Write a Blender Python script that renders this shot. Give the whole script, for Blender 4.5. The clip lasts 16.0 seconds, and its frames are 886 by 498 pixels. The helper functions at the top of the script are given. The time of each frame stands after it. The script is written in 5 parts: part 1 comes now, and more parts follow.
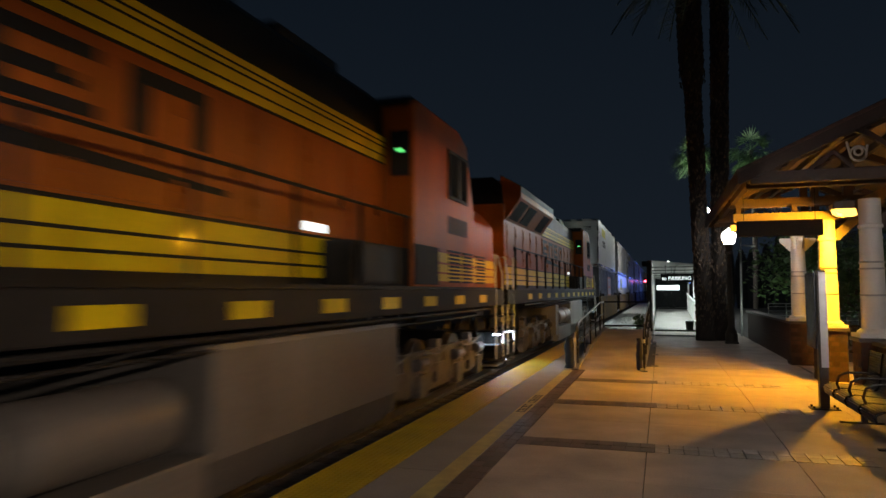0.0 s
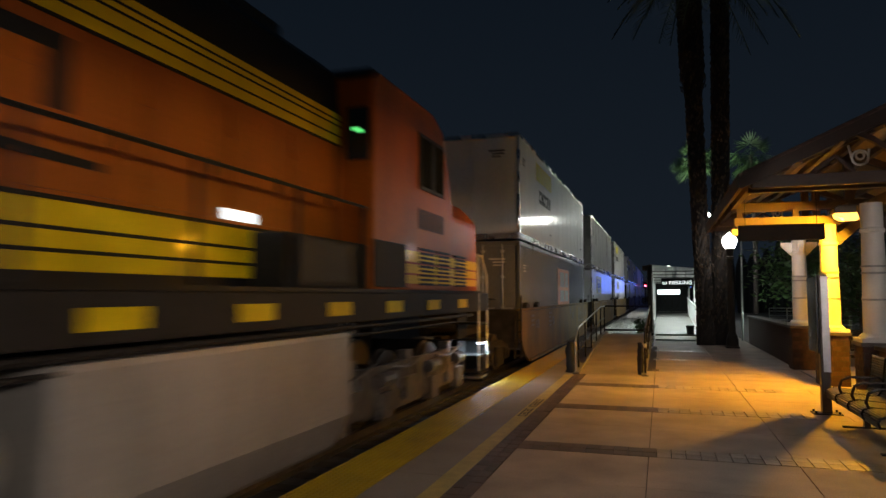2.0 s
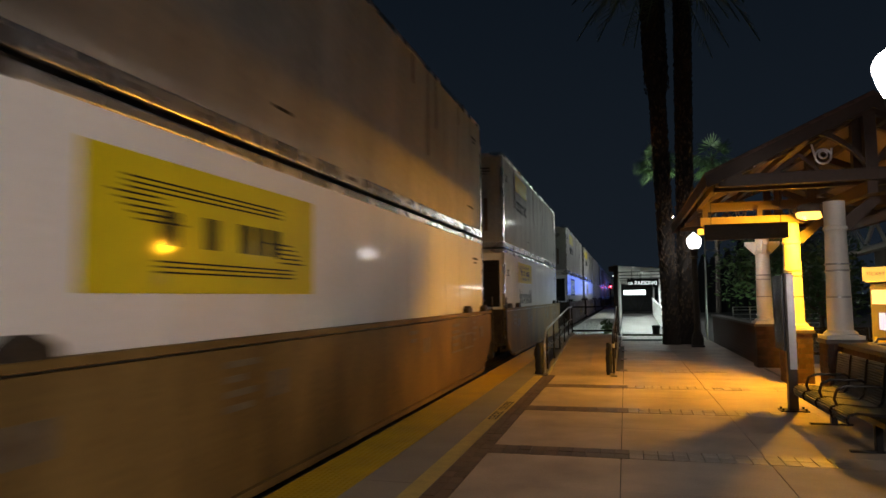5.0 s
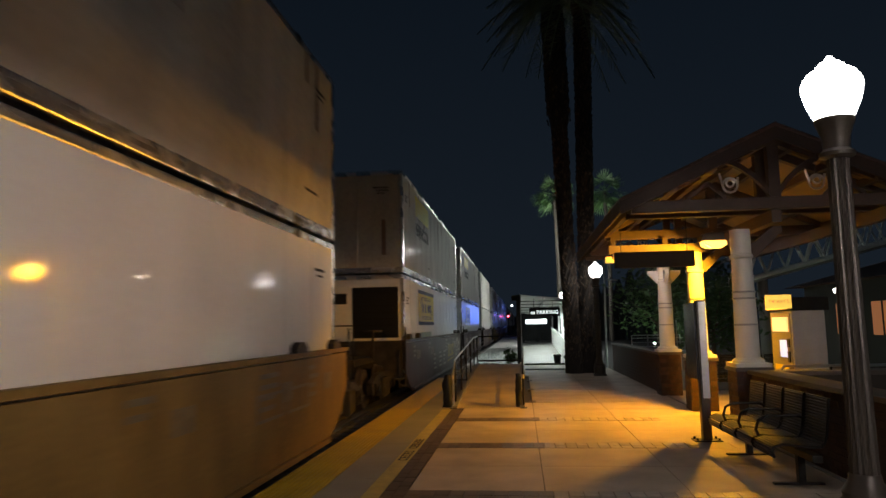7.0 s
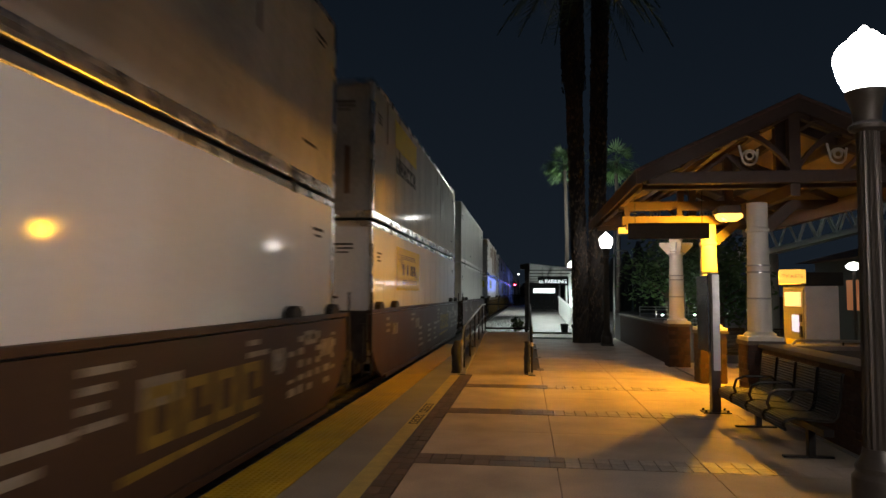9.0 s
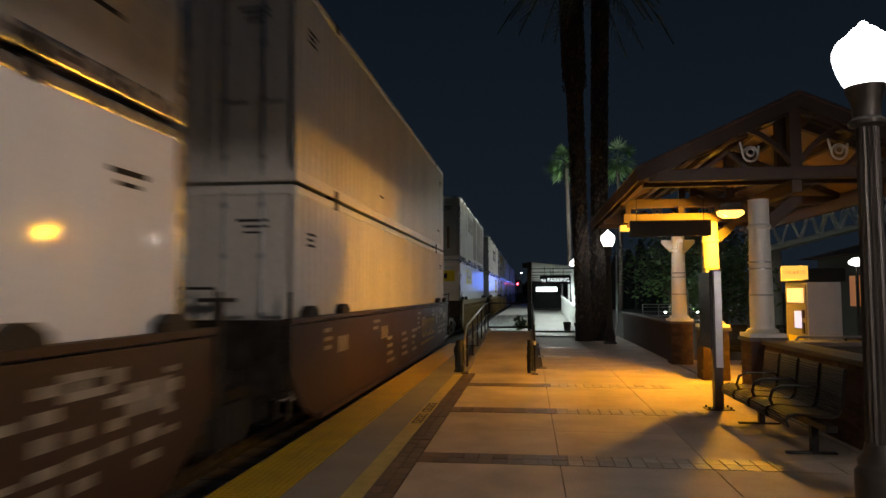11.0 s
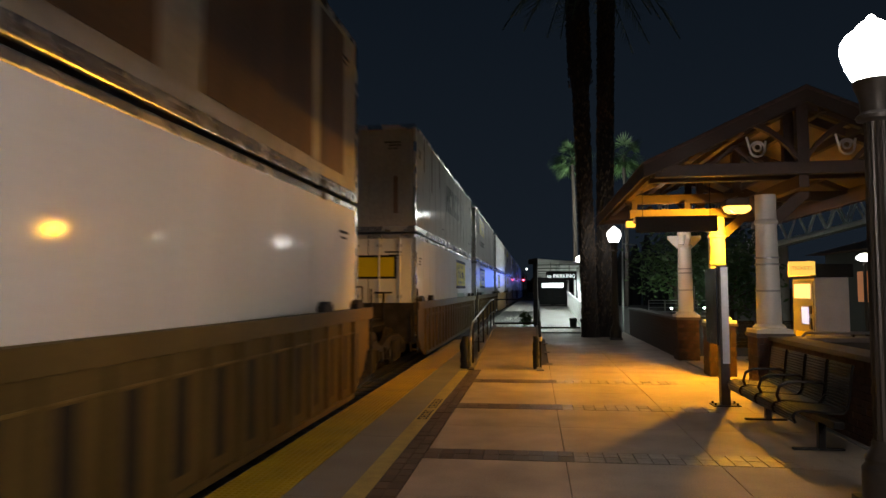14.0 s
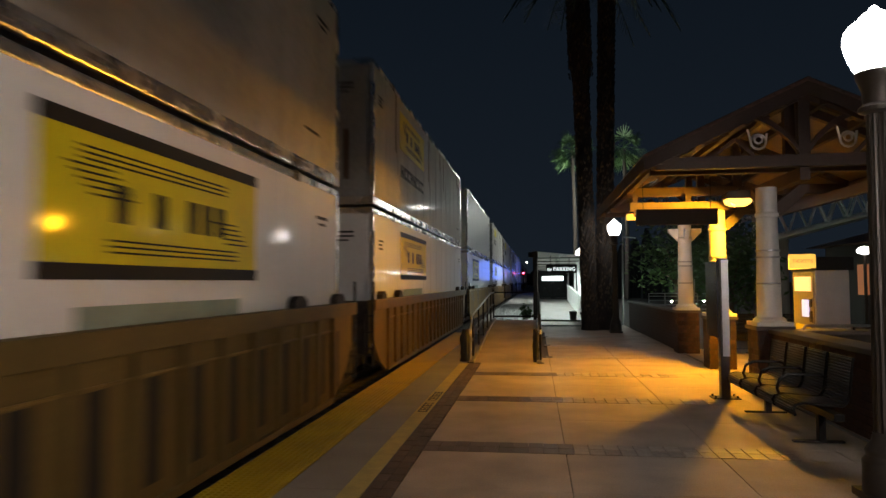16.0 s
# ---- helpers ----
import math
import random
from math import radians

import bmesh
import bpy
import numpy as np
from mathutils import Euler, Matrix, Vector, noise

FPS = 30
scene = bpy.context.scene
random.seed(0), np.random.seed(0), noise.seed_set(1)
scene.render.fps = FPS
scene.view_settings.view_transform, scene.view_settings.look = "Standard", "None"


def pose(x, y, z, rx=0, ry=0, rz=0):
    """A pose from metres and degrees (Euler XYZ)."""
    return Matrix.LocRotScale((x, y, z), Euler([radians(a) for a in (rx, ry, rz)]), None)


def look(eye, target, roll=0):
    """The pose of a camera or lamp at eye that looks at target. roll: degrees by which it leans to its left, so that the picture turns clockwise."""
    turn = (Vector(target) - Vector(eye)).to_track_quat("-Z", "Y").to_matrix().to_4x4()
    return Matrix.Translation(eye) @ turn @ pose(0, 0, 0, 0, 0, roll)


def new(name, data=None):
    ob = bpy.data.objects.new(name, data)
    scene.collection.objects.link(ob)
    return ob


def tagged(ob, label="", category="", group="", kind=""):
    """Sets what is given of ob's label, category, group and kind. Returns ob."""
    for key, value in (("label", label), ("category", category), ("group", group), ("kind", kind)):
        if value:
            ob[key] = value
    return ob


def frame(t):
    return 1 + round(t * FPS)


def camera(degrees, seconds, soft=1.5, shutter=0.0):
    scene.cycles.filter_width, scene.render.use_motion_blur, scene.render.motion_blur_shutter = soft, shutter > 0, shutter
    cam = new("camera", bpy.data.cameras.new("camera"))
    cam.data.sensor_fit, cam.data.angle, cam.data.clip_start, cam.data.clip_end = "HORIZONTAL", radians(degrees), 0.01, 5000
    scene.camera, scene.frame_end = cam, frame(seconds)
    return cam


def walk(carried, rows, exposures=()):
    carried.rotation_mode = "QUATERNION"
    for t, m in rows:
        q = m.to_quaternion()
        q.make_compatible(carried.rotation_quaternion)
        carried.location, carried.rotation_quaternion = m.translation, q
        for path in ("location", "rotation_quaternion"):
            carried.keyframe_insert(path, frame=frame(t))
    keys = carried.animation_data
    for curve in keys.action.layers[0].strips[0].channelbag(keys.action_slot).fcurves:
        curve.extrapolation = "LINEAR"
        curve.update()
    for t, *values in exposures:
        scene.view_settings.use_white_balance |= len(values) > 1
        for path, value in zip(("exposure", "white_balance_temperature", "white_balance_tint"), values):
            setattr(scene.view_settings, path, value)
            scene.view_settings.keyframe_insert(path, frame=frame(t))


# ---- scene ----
cam = camera(66.1, 16.0, shutter=0.6)
PATH = [
    (0, (0.504, -0.515, 1.721), (-0.103, 1.386, 1.844), -0.2),
    (0.5, (0.5, -0.478, 1.722), (-0.1, 1.426, 1.846), -0.2),
    (1, (0.506, -0.502, 1.72), (-0.094, 1.401, 1.846), -0.1),
    (1.5, (0.501, -0.503, 1.713), (-0.1, 1.4, 1.844), -0.1),
    (2, (0.484, -0.501, 1.714), (-0.123, 1.399, 1.849), -0.1),
    (2.5, (0.495, -0.506, 1.715), (-0.117, 1.393, 1.853), -0.2),
    (3, (0.506, -0.506, 1.728), (-0.107, 1.393, 1.867), -0.4),
    (5.3, (0.412, -0.279, 1.685), (-0.094, 1.65, 1.826), -0.7),
    (5.5, (0.399, -0.245, 1.679), (-0.098, 1.687, 1.817), -0.7),
    (6, (0.205, -0.044, 1.692), (-0.134, 1.921, 1.845), -1.7),
    (6.5, (0.171, 0.196, 1.682), (-0.076, 2.172, 1.867), -1.6),
    (7, (0.129, 0.312, 1.694), (-0.092, 2.287, 1.92), -1.1),
    (7.5, (0.077, 0.321, 1.695), (-0.139, 2.297, 1.916), -0.7),
    (8, (0.047, 0.329, 1.691), (-0.18, 2.308, 1.874), -0.2),
    (8.5, (0.026, 0.333, 1.684), (-0.211, 2.313, 1.837), 0.1),
    (9, (0.03, 0.332, 1.686), (-0.214, 2.312, 1.816), 0.3),
    (11.5, (0.047, 0.32, 1.682), (-0.206, 2.3, 1.811), -0.3),
    (12, (0.051, 0.322, 1.687), (-0.205, 2.302, 1.818), -0.3),
    (12.5, (0.051, 0.328, 1.689), (-0.208, 2.307, 1.822), -0.4),
    (13, (0.054, 0.317, 1.685), (-0.209, 2.295, 1.815), -0.4),
    (13.5, (0.052, 0.31, 1.69), (-0.215, 2.288, 1.814), -0.4),
    (14, (0.047, 0.326, 1.683), (-0.221, 2.304, 1.801), -0.3),
    (14.5, (0.047, 0.333, 1.684), (-0.222, 2.312, 1.796), -0.3),
    (15, (0.051, 0.333, 1.68), (-0.218, 2.312, 1.786), -0.3),
    (15.5, (0.045, 0.332, 1.683), (-0.222, 2.312, 1.782), -0.2),
    (16, (0.042, 0.341, 1.678), (-0.226, 2.32, 1.776), -0.3),
]
walk(cam, [(t, look(eye, target, roll)) for t, eye, target, roll in PATH])

# ---- world and exposure ----
world = bpy.data.worlds.new("night")
scene.world = world
world.use_nodes = True
wn, wl = world.node_tree.nodes, world.node_tree.links
wbg = wn["Background"]
wtc, wsep, wramp = wn.new("ShaderNodeTexCoord"), wn.new("ShaderNodeSeparateXYZ"), wn.new("ShaderNodeValToRGB")
wl.new(wtc.outputs["Generated"], wsep.inputs[0])
wl.new(wsep.outputs["Z"], wramp.inputs[0])
wramp.color_ramp.elements[0].position, wramp.color_ramp.elements[0].color = 0.0, (0.0085, 0.0125, 0.0185, 1)
wramp.color_ramp.elements[1].position, wramp.color_ramp.elements[1].color = 0.55, (0.0032, 0.0058, 0.0100, 1)
wl.new(wramp.outputs[0], wbg.inputs[0])
wbg.inputs[1].default_value = 1.0
scene.view_settings.exposure = 0.0

# ---- materials ----
def mat(name, col, rough=0.6, metal=0.0, var=0.25, scale=3.0, fine=40.0, bump=0.1, coat=0.0, rand=0.0, spec=0.5, streak=0.0):
    m = bpy.data.materials.new(name)
    m.use_nodes = True
    n, l = m.node_tree.nodes, m.node_tree.links
    b = n["Principled BSDF"]
    tc = n.new("ShaderNodeTexCoord")
    n1, n2 = n.new("ShaderNodeTexNoise"), n.new("ShaderNodeTexNoise")
    n1.inputs["Scale"].default_value, n1.inputs["Detail"].default_value = scale, 5
    n2.inputs["Scale"].default_value, n2.inputs["Detail"].default_value = fine, 3
    if streak:
        mp = n.new("ShaderNodeMapping")
        mp.inputs["Scale"].default_value = (1, 1, streak)
        l.new(tc.outputs["Object"], mp.inputs[0])
        l.new(mp.outputs[0], n1.inputs["Vector"])
    else:
        l.new(tc.outputs["Object"], n1.inputs["Vector"])
    l.new(tc.outputs["Object"], n2.inputs["Vector"])
    add = n.new("ShaderNodeMath")
    add.operation = "MULTIPLY_ADD"
    l.new(n2.outputs[0], add.inputs[0])
    add.inputs[1].default_value = 0.45
    l.new(n1.outputs[0], add.inputs[2])
    ramp = n.new("ShaderNodeValToRGB")
    e = ramp.color_ramp.elements
    e[0].position, e[1].position = 0.45, 0.95
    e[0].color = (*[c * (1 - var) for c in col], 1)
    e[1].color = (*[min(1, c * (1 + var * 0.6)) for c in col], 1)
    l.new(add.outputs[0], ramp.inputs[0])
    out = ramp.outputs[0]
    if rand:
        oi, mr, hv = n.new("ShaderNodeObjectInfo"), n.new("ShaderNodeMapRange"), n.new("ShaderNodeHueSaturation")
        mr.inputs["To Min"].default_value, mr.inputs["To Max"].default_value = 1 - rand, 1 + rand
        l.new(oi.outputs["Random"], mr.inputs["Value"])
        l.new(mr.outputs[0], hv.inputs["Value"])
        l.new(out, hv.inputs["Color"])
        out = hv.outputs[0]
    l.new(out, b.inputs["Base Color"])
    rr = n.new("ShaderNodeMapRange")
    rr.inputs["To Min"].default_value, rr.inputs["To Max"].default_value = max(0.03, rough * 0.75), min(1, rough * 1.25)
    l.new(n1.outputs[0], rr.inputs["Value"])
    l.new(rr.outputs[0], b.inputs["Roughness"])
    b.inputs["Metallic"].default_value = metal
    b.inputs["Specular IOR Level"].default_value = spec
    b.inputs["Coat Weight"].default_value = coat
    b.inputs["Coat Roughness"].default_value = 0.085
    if bump:
        bp = n.new("ShaderNodeBump")
        bp.inputs["Strength"].default_value, bp.inputs["Distance"].default_value = bump, 0.01
        l.new(n2.outputs[0], bp.inputs["Height"])
        l.new(bp.outputs[0], b.inputs["Normal"])
    return m


def glow(name, col, strength):
    m = bpy.data.materials.new(name)
    m.use_nodes = True
    b = m.node_tree.nodes["Principled BSDF"]
    b.inputs["Base Color"].default_value = (*col, 1)
    b.inputs["Emission Color"].default_value = (*col, 1)
    b.inputs["Emission Strength"].default_value = strength
    b.inputs["Roughness"].default_value = 0.4
    return m


def glass(name, col=(0.02, 0.025, 0.03), rough=0.05):
    m = bpy.data.materials.new(name)
    m.use_nodes = True
    b = m.node_tree.nodes["Principled BSDF"]
    b.inputs["Base Color"].default_value = (*col, 1)
    b.inputs["Roughness"].default_value = rough
    return m


concrete = mat("concrete", (0.44, 0.36, 0.29), 0.70, var=0.36, scale=1.3, fine=60, bump=0.12, rand=0.06)
concrete_grey = mat("concrete_grey", (0.27, 0.255, 0.24), 0.75, var=0.25, scale=1.2, fine=50, bump=0.15)
joint_mat = mat("joint", (0.07, 0.06, 0.05), 0.9)
paver = mat("paver", (0.11, 0.075, 0.058), 0.52, var=0.35, scale=9, fine=80, bump=0.25, rand=0.28)
paver_pale = mat("paver_pale", (0.34, 0.285, 0.235), 0.5, var=0.35, scale=9, fine=80, bump=0.25, rand=0.22)
tactile = mat("tactile_yellow", (0.46, 0.315, 0.009), 0.55, var=0.25, scale=2.0, fine=50, bump=0.1)
line_paint = mat("line_paint", (0.46, 0.38, 0.13), 0.6, var=0.3, scale=5, fine=60, bump=0.1)
ink = mat("black_ink", (0.02, 0.02, 0.02), 0.6, bump=0.0)
asphalt = mat("ground", (0.05, 0.048, 0.045), 0.9, var=0.3, scale=0.5, fine=30, bump=0.3)
ballast = mat("ballast", (0.08, 0.075, 0.07), 0.9, var=0.5, scale=18, fine=60, bump=0.9)
stone_white = mat("gravel_white", (0.55, 0.55, 0.53), 0.85, var=0.5, scale=16, fine=60, bump=0.8)
rail_steel = mat("rail_steel", (0.30, 0.27, 0.24), 0.35, 1.0, var=0.3)
tie_wood = mat("tie_wood", (0.05, 0.042, 0.035), 0.9)
brick = mat("dark_brick", (0.075, 0.042, 0.031), 0.8, var=0.35, scale=6, fine=50, bump=0.35, rand=0.3)
mortar = mat("mortar", (0.05, 0.042, 0.036), 0.9)
cap_stone = mat("cap_stone", (0.10, 0.085, 0.075), 0.5, var=0.3, scale=4)
white_paint = mat("white_paint", (0.80, 0.79, 0.77), 0.5, var=0.1, scale=2, fine=30, bump=0.05)
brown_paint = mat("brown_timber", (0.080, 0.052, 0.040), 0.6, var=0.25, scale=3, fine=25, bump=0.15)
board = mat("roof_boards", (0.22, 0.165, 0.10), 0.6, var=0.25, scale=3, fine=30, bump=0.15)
shingle = mat("roof_shingle", (0.14, 0.085, 0.07), 0.85, var=0.35, scale=8, fine=40, bump=0.4)
black_metal = mat("black_metal", (0.012, 0.011, 0.0105), 0.38, 0.1, var=0.3, scale=6, bump=0.05, spec=0.25)
bronze = mat("bronze_paint", (0.055, 0.047, 0.04), 0.42, 0.2, var=0.25, scale=6, bump=0.05)
steel = mat("brushed_steel", (0.45, 0.46, 0.48), 0.35, 0.9, var=0.15, scale=8, bump=0.03)
grey_paint = mat("grey_paint", (0.42, 0.43, 0.46), 0.4, 0.1, var=0.12, scale=4, bump=0.03)
dark_panel = mat("dark_panel", (0.03, 0.035, 0.05), 0.25, 0.0, var=0.15, scale=5, bump=0.0)
rubber = mat("black_rubber", (0.018, 0.018, 0.018), 0.7, var=0.3, bump=0.3)
bark = mat("palm_bark", (0.034, 0.027, 0.022), 0.9, var=0.45, scale=5, fine=25, bump=0.9)
thatch = mat("dead_fronds", (0.10, 0.072, 0.05), 0.9, var=0.45, scale=7, fine=40, bump=0.8)
frond_mat = mat("palm_frond", (0.15, 0.18, 0.09), 0.55, var=0.4, scale=3, fine=30, bump=0.1)
leaf_mat = mat("leaf", (0.06, 0.11, 0.035), 0.5, var=0.45, scale=2, fine=20, bump=0.1)
wood_mat = mat("branch", (0.10, 0.075, 0.055), 0.85)
fan_leaf_mat = mat("fan_leaf", (0.075, 0.15, 0.05), 0.5, var=0.4, scale=2, fine=20, bump=0.1)
# night darkness put into the colour of far trees and the walkway's end wall
night_dark = mat("far_dark", (0.012, 0.013, 0.016), 0.95, bump=0.0)
# train
orange = mat("loco_orange", (0.33, 0.082, 0.007), 0.42, var=0.38, scale=1.2, fine=25, bump=0.04, coat=0.10, spec=0.18, streak=0.35)
loco_yellow = mat("loco_yellow", (0.72, 0.50, 0.006), 0.40, var=0.3, scale=1.5, fine=25, bump=0.04, coat=0.08, spec=0.15)
loco_black = mat("loco_black", (0.012, 0.0115, 0.011), 0.5, var=0.3, scale=2, bump=0.05, spec=0.15)
loco_grey = mat("loco_grey", (0.022, 0.020, 0.018), 0.6, var=0.5, scale=2, fine=30, bump=0.1, spec=0.15)
tank_dark = mat("tank_dusty", (0.15, 0.128, 0.105), 0.5, var=0.4, scale=1.2, fine=25, bump=0.08, streak=0.4)
tank_mat = mat("tank_silver", (0.34, 0.32, 0.295), 0.42, 0.15, var=0.3, scale=1.2, fine=25, bump=0.08, streak=0.4)
truck_mat = mat("truck_dirt", (0.105, 0.088, 0.072), 0.5, var=0.8, scale=5, fine=30, bump=0.4)
car_dirt = mat("car_dirt", (0.036, 0.029, 0.023), 0.65, var=0.7, scale=5, fine=30, bump=0.4, spec=0.25)
wheel_mat = mat("wheel_steel", (0.065, 0.050, 0.040), 0.55, 0.3, var=0.35, scale=5, bump=0.1)
cont_white = mat("container_white", (0.82, 0.82, 0.82), 0.5, var=0.12, scale=0.7, fine=14, bump=0.012, coat=0.34, streak=0.25, spec=0.25)
cont_old = mat("container_weathered", (0.43, 0.415, 0.385), 0.62, var=0.34, scale=0.8, fine=12, bump=0.04, coat=0.02, streak=0.3, spec=0.12)
cont_beige = mat("container_beige", (0.76, 0.73, 0.68), 0.5, var=0.18, scale=0.8, fine=12, bump=0.04, streak=0.25)
cont_grey = mat("container_grey", (0.16, 0.165, 0.18), 0.4, var=0.25, scale=0.8, fine=14, bump=0.04, streak=0.25)
cont_rust = mat("rust_streak", (0.125, 0.080, 0.052), 0.7, var=0.5, scale=2, fine=20, bump=0.1, streak=0.2)
trim_alu = mat("aluminium_rail", (0.60, 0.58, 0.55), 0.27, 0.85, var=0.25, scale=2, fine=30, bump=0.05)
well_tan = mat("well_tan", (0.185, 0.118, 0.038), 0.6, var=0.6, scale=1.2, fine=20, bump=0.12, streak=0.5, spec=0.22)
well_brown = mat("well_brown", (0.050, 0.028, 0.021), 0.55, var=0.35, scale=1.2, fine=20, bump=0.12, streak=0.5, spec=0.22)
well_ochre = mat("well_ochre", (0.125, 0.084, 0.026), 0.6, var=0.4, scale=1.5, fine=20, bump=0.15, streak=0.4, spec=0.22)
logo_yellow = mat("logo_yellow", (0.70, 0.57, 0.010), 0.5, var=0.12, scale=2, bump=0.02, coat=0.2, spec=0.2)
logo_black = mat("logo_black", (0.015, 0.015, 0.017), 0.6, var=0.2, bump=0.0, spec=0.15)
logo_orange = mat("logo_orange", (0.75, 0.30, 0.12), 0.45, var=0.2, bump=0.0)
faded_white = mat("faded_stencil", (0.26, 0.235, 0.20), 0.7, var=0.5, scale=6, bump=0.0)
faded_yellow = mat("faded_yellow", (0.21, 0.145, 0.022), 0.7, var=0.5, scale=5, bump=0.0)
kiosk_face = mat("kiosk_face", (0.20, 0.19, 0.17), 0.45, var=0.15, scale=5, bump=0.02)
mark_white = mat("stencil_white", (0.62, 0.60, 0.55), 0.6, var=0.35, scale=8, bump=0.0)
pane = glass("dark_glass")
# lights that the place has, and fill lamps added to it
globe_glow = glow("lamp_globe", (1.0, 0.96, 0.92), 6)
fill_flood_glow = glow("fill_flood", (1.0, 0.87, 0.78), 980)
globe_low_glow = glow("lamp_globe_lower", (1.0, 0.96, 0.92), 27)
sodium_glow = glow("sodium_lamp", (1.0, 0.56, 0.10), 3.0)
tube_glow = glow("tube_light", (0.86, 1.0, 0.95), 20)
blue_glow = glow("blue_light", (0.12, 0.24, 1.0), 7.5)
blue_dim_glow = glow("blue_light_dim", (0.14, 0.26, 1.0), 3.5)
red_glow = glow("red_signal", (1.0, 0.03, 0.06), 40)
step_glow = glow("step_light", (0.62, 0.82, 1.0), 170)
green_glow = glow("green_mark", (0.15, 1.0, 0.25), 1.5)
sign_white_glow = glow("sign_white", (0.9, 1.0, 1.0), 1.6)
ticket_glow = glow("ticket_sign", (1.0, 0.62, 0.10), 0.9)
screen_glow = glow("screen", (0.45, 0.55, 1.0), 0.9)
panel_glow = glow("lit_face", (1.0, 0.88, 0.75), 0.35)
area_glow = glow("area_light", (0.95, 1.0, 0.93), 650)
garden_glow = glow("garden_light", (0.75, 1.0, 0.80), 900)
warm_glow = glow("warm_window", (1.0, 0.34, 0.12), 0.16)

# ---- mesh tools ----
class Shape:
    def __init__(self):
        self.v, self.f = [], []

    def add(self, vs, fs):
        k = len(self.v)
        self.v += [tuple(p) for p in vs]
        self.f += [tuple(i + k for i in q) for q in fs]
        return self

    def box(self, x0, x1, y0, y1, z0, z1, m=None):
        vs = [Vector((x, y, z)) for z in (z0, z1) for y in (y0, y1) for x in (x0, x1)]
        if m is not None:
            vs = [m @ p for p in vs]
        return self.add(vs, [(0, 2, 3, 1), (4, 5, 7, 6), (0, 1, 5, 4), (2, 6, 7, 3), (0, 4, 6, 2), (1, 3, 7, 5)])

    def cyl(self, a, b, r0, r1=None, n=12, caps=True):
        r1 = r0 if r1 is None else r1
        a, b = Vector(a), Vector(b)
        q = (b - a).to_track_quat("Z", "Y")
        vs, fs = [], []
        for p, r in ((a, r0), (b, r1)):
            for i in range(n):
                t = 2 * math.pi * i / n
                vs.append(p + q @ Vector((r * math.cos(t), r * math.sin(t), 0)))
        for i in range(n):
            j = (i + 1) % n
            fs.append((i, j, n + j, n + i))
        if caps:
            fs += [tuple(range(n - 1, -1, -1)), tuple(range(n, 2 * n))]
        return self.add(vs, fs)

    def tube(self, pts, r, n=8):
        """One connected round bar along the points."""
        pts = [Vector(p) for p in pts]
        steps = [(q - p).normalized() for p, q in zip(pts, pts[1:])]
        side = steps[0].orthogonal().normalized()
        vs, fs = [], []
        for k, p in enumerate(pts):
            d = (steps[max(0, k - 1)] + steps[min(k, len(steps) - 1)]).normalized()
            side = (side - d * side.dot(d)).normalized()
            up = d.cross(side)
            for i in range(n):
                t = 2 * math.pi * i / n
                vs.append(p + side * (r * math.cos(t)) + up * (r * math.sin(t)))
        for k in range(len(pts) - 1):
            for i in range(n):
                j = (i + 1) % n
                fs.append((k * n + i, k * n + j, k * n + n + j, k * n + n + i))
        fs += [tuple(range(n - 1, -1, -1)), tuple(range((len(pts) - 1) * n, len(pts) * n))]
        return self.add(vs, fs)

    def lathe(self, prof, at=(0, 0, 0), n=20):
        vs, fs = [], []
        for r, z in prof:
            for i in range(n):
                t = 2 * math.pi * i / n
                vs.append((at[0] + r * math.cos(t), at[1] + r * math.sin(t), at[2] + z))
        for k in range(len(prof) - 1):
            for i in range(n):
                j = (i + 1) % n
                fs.append((k * n + i, k * n + j, k * n + n + j, k * n + n + i))
        fs += [tuple(range(n - 1, -1, -1)), tuple(range((len(prof) - 1) * n, len(prof) * n))]
        return self.add(vs, fs)

    def prism(self, poly, axis, a, b):
        """poly: points in the other two axes, in order; extruded along axis from a to b."""
        def put(p, w):
            return {"x": (w, p[0], p[1]), "y": (p[0], w, p[1]), "z": (p[0], p[1], w)}[axis]
        n = len(poly)
        vs = [put(p, a) for p in poly] + [put(p, b) for p in poly]
        fs = [(i, (i + 1) % n, n + (i + 1) % n, n + i) for i in range(n)] + [tuple(range(n - 1, -1, -1)), tuple(range(n, 2 * n))]
        return self.add(vs, fs)


def mesh_of(name, shape, material, bevel=0.0, smooth=False):
    me = bpy.data.meshes.new(name)
    me.from_pydata(shape.v, [], shape.f)
    bm = bmesh.new()
    bm.from_mesh(me)
    bmesh.ops.recalc_face_normals(bm, faces=bm.faces)
    if bevel:
        edges = [e for e in bm.edges if len(e.link_faces) == 2 and e.calc_face_angle(0) > 0.5]
        bmesh.ops.bevel(bm, geom=edges, offset=bevel, segments=2, profile=0.6, affect="EDGES", clamp_overlap=True)
    if smooth:
        for f in bm.faces:
            f.smooth = True
        for e in bm.edges:
            if len(e.link_faces) == 2 and e.calc_face_angle(0) > 0.7:
                e.smooth = False
    bm.to_mesh(me)
    bm.free()
    me.materials.append(material)
    return me


def part(name, shape, material, parent=None, label="", bevel=0.0, smooth=False, kind=""):
    ob = new(name, mesh_of(name, shape, material, bevel, smooth))
    if parent is not None:
        ob.parent = parent
    return tagged(ob, label=label, kind=kind)


def thing(name, label, category, at=(0, 0, 0), group="", rz=0.0):
    ob = new(name)
    ob.empty_display_size = 0.2
    ob.matrix_basis = pose(*at, 0, 0, rz)
    return tagged(ob, label=label, category=category, group=group)


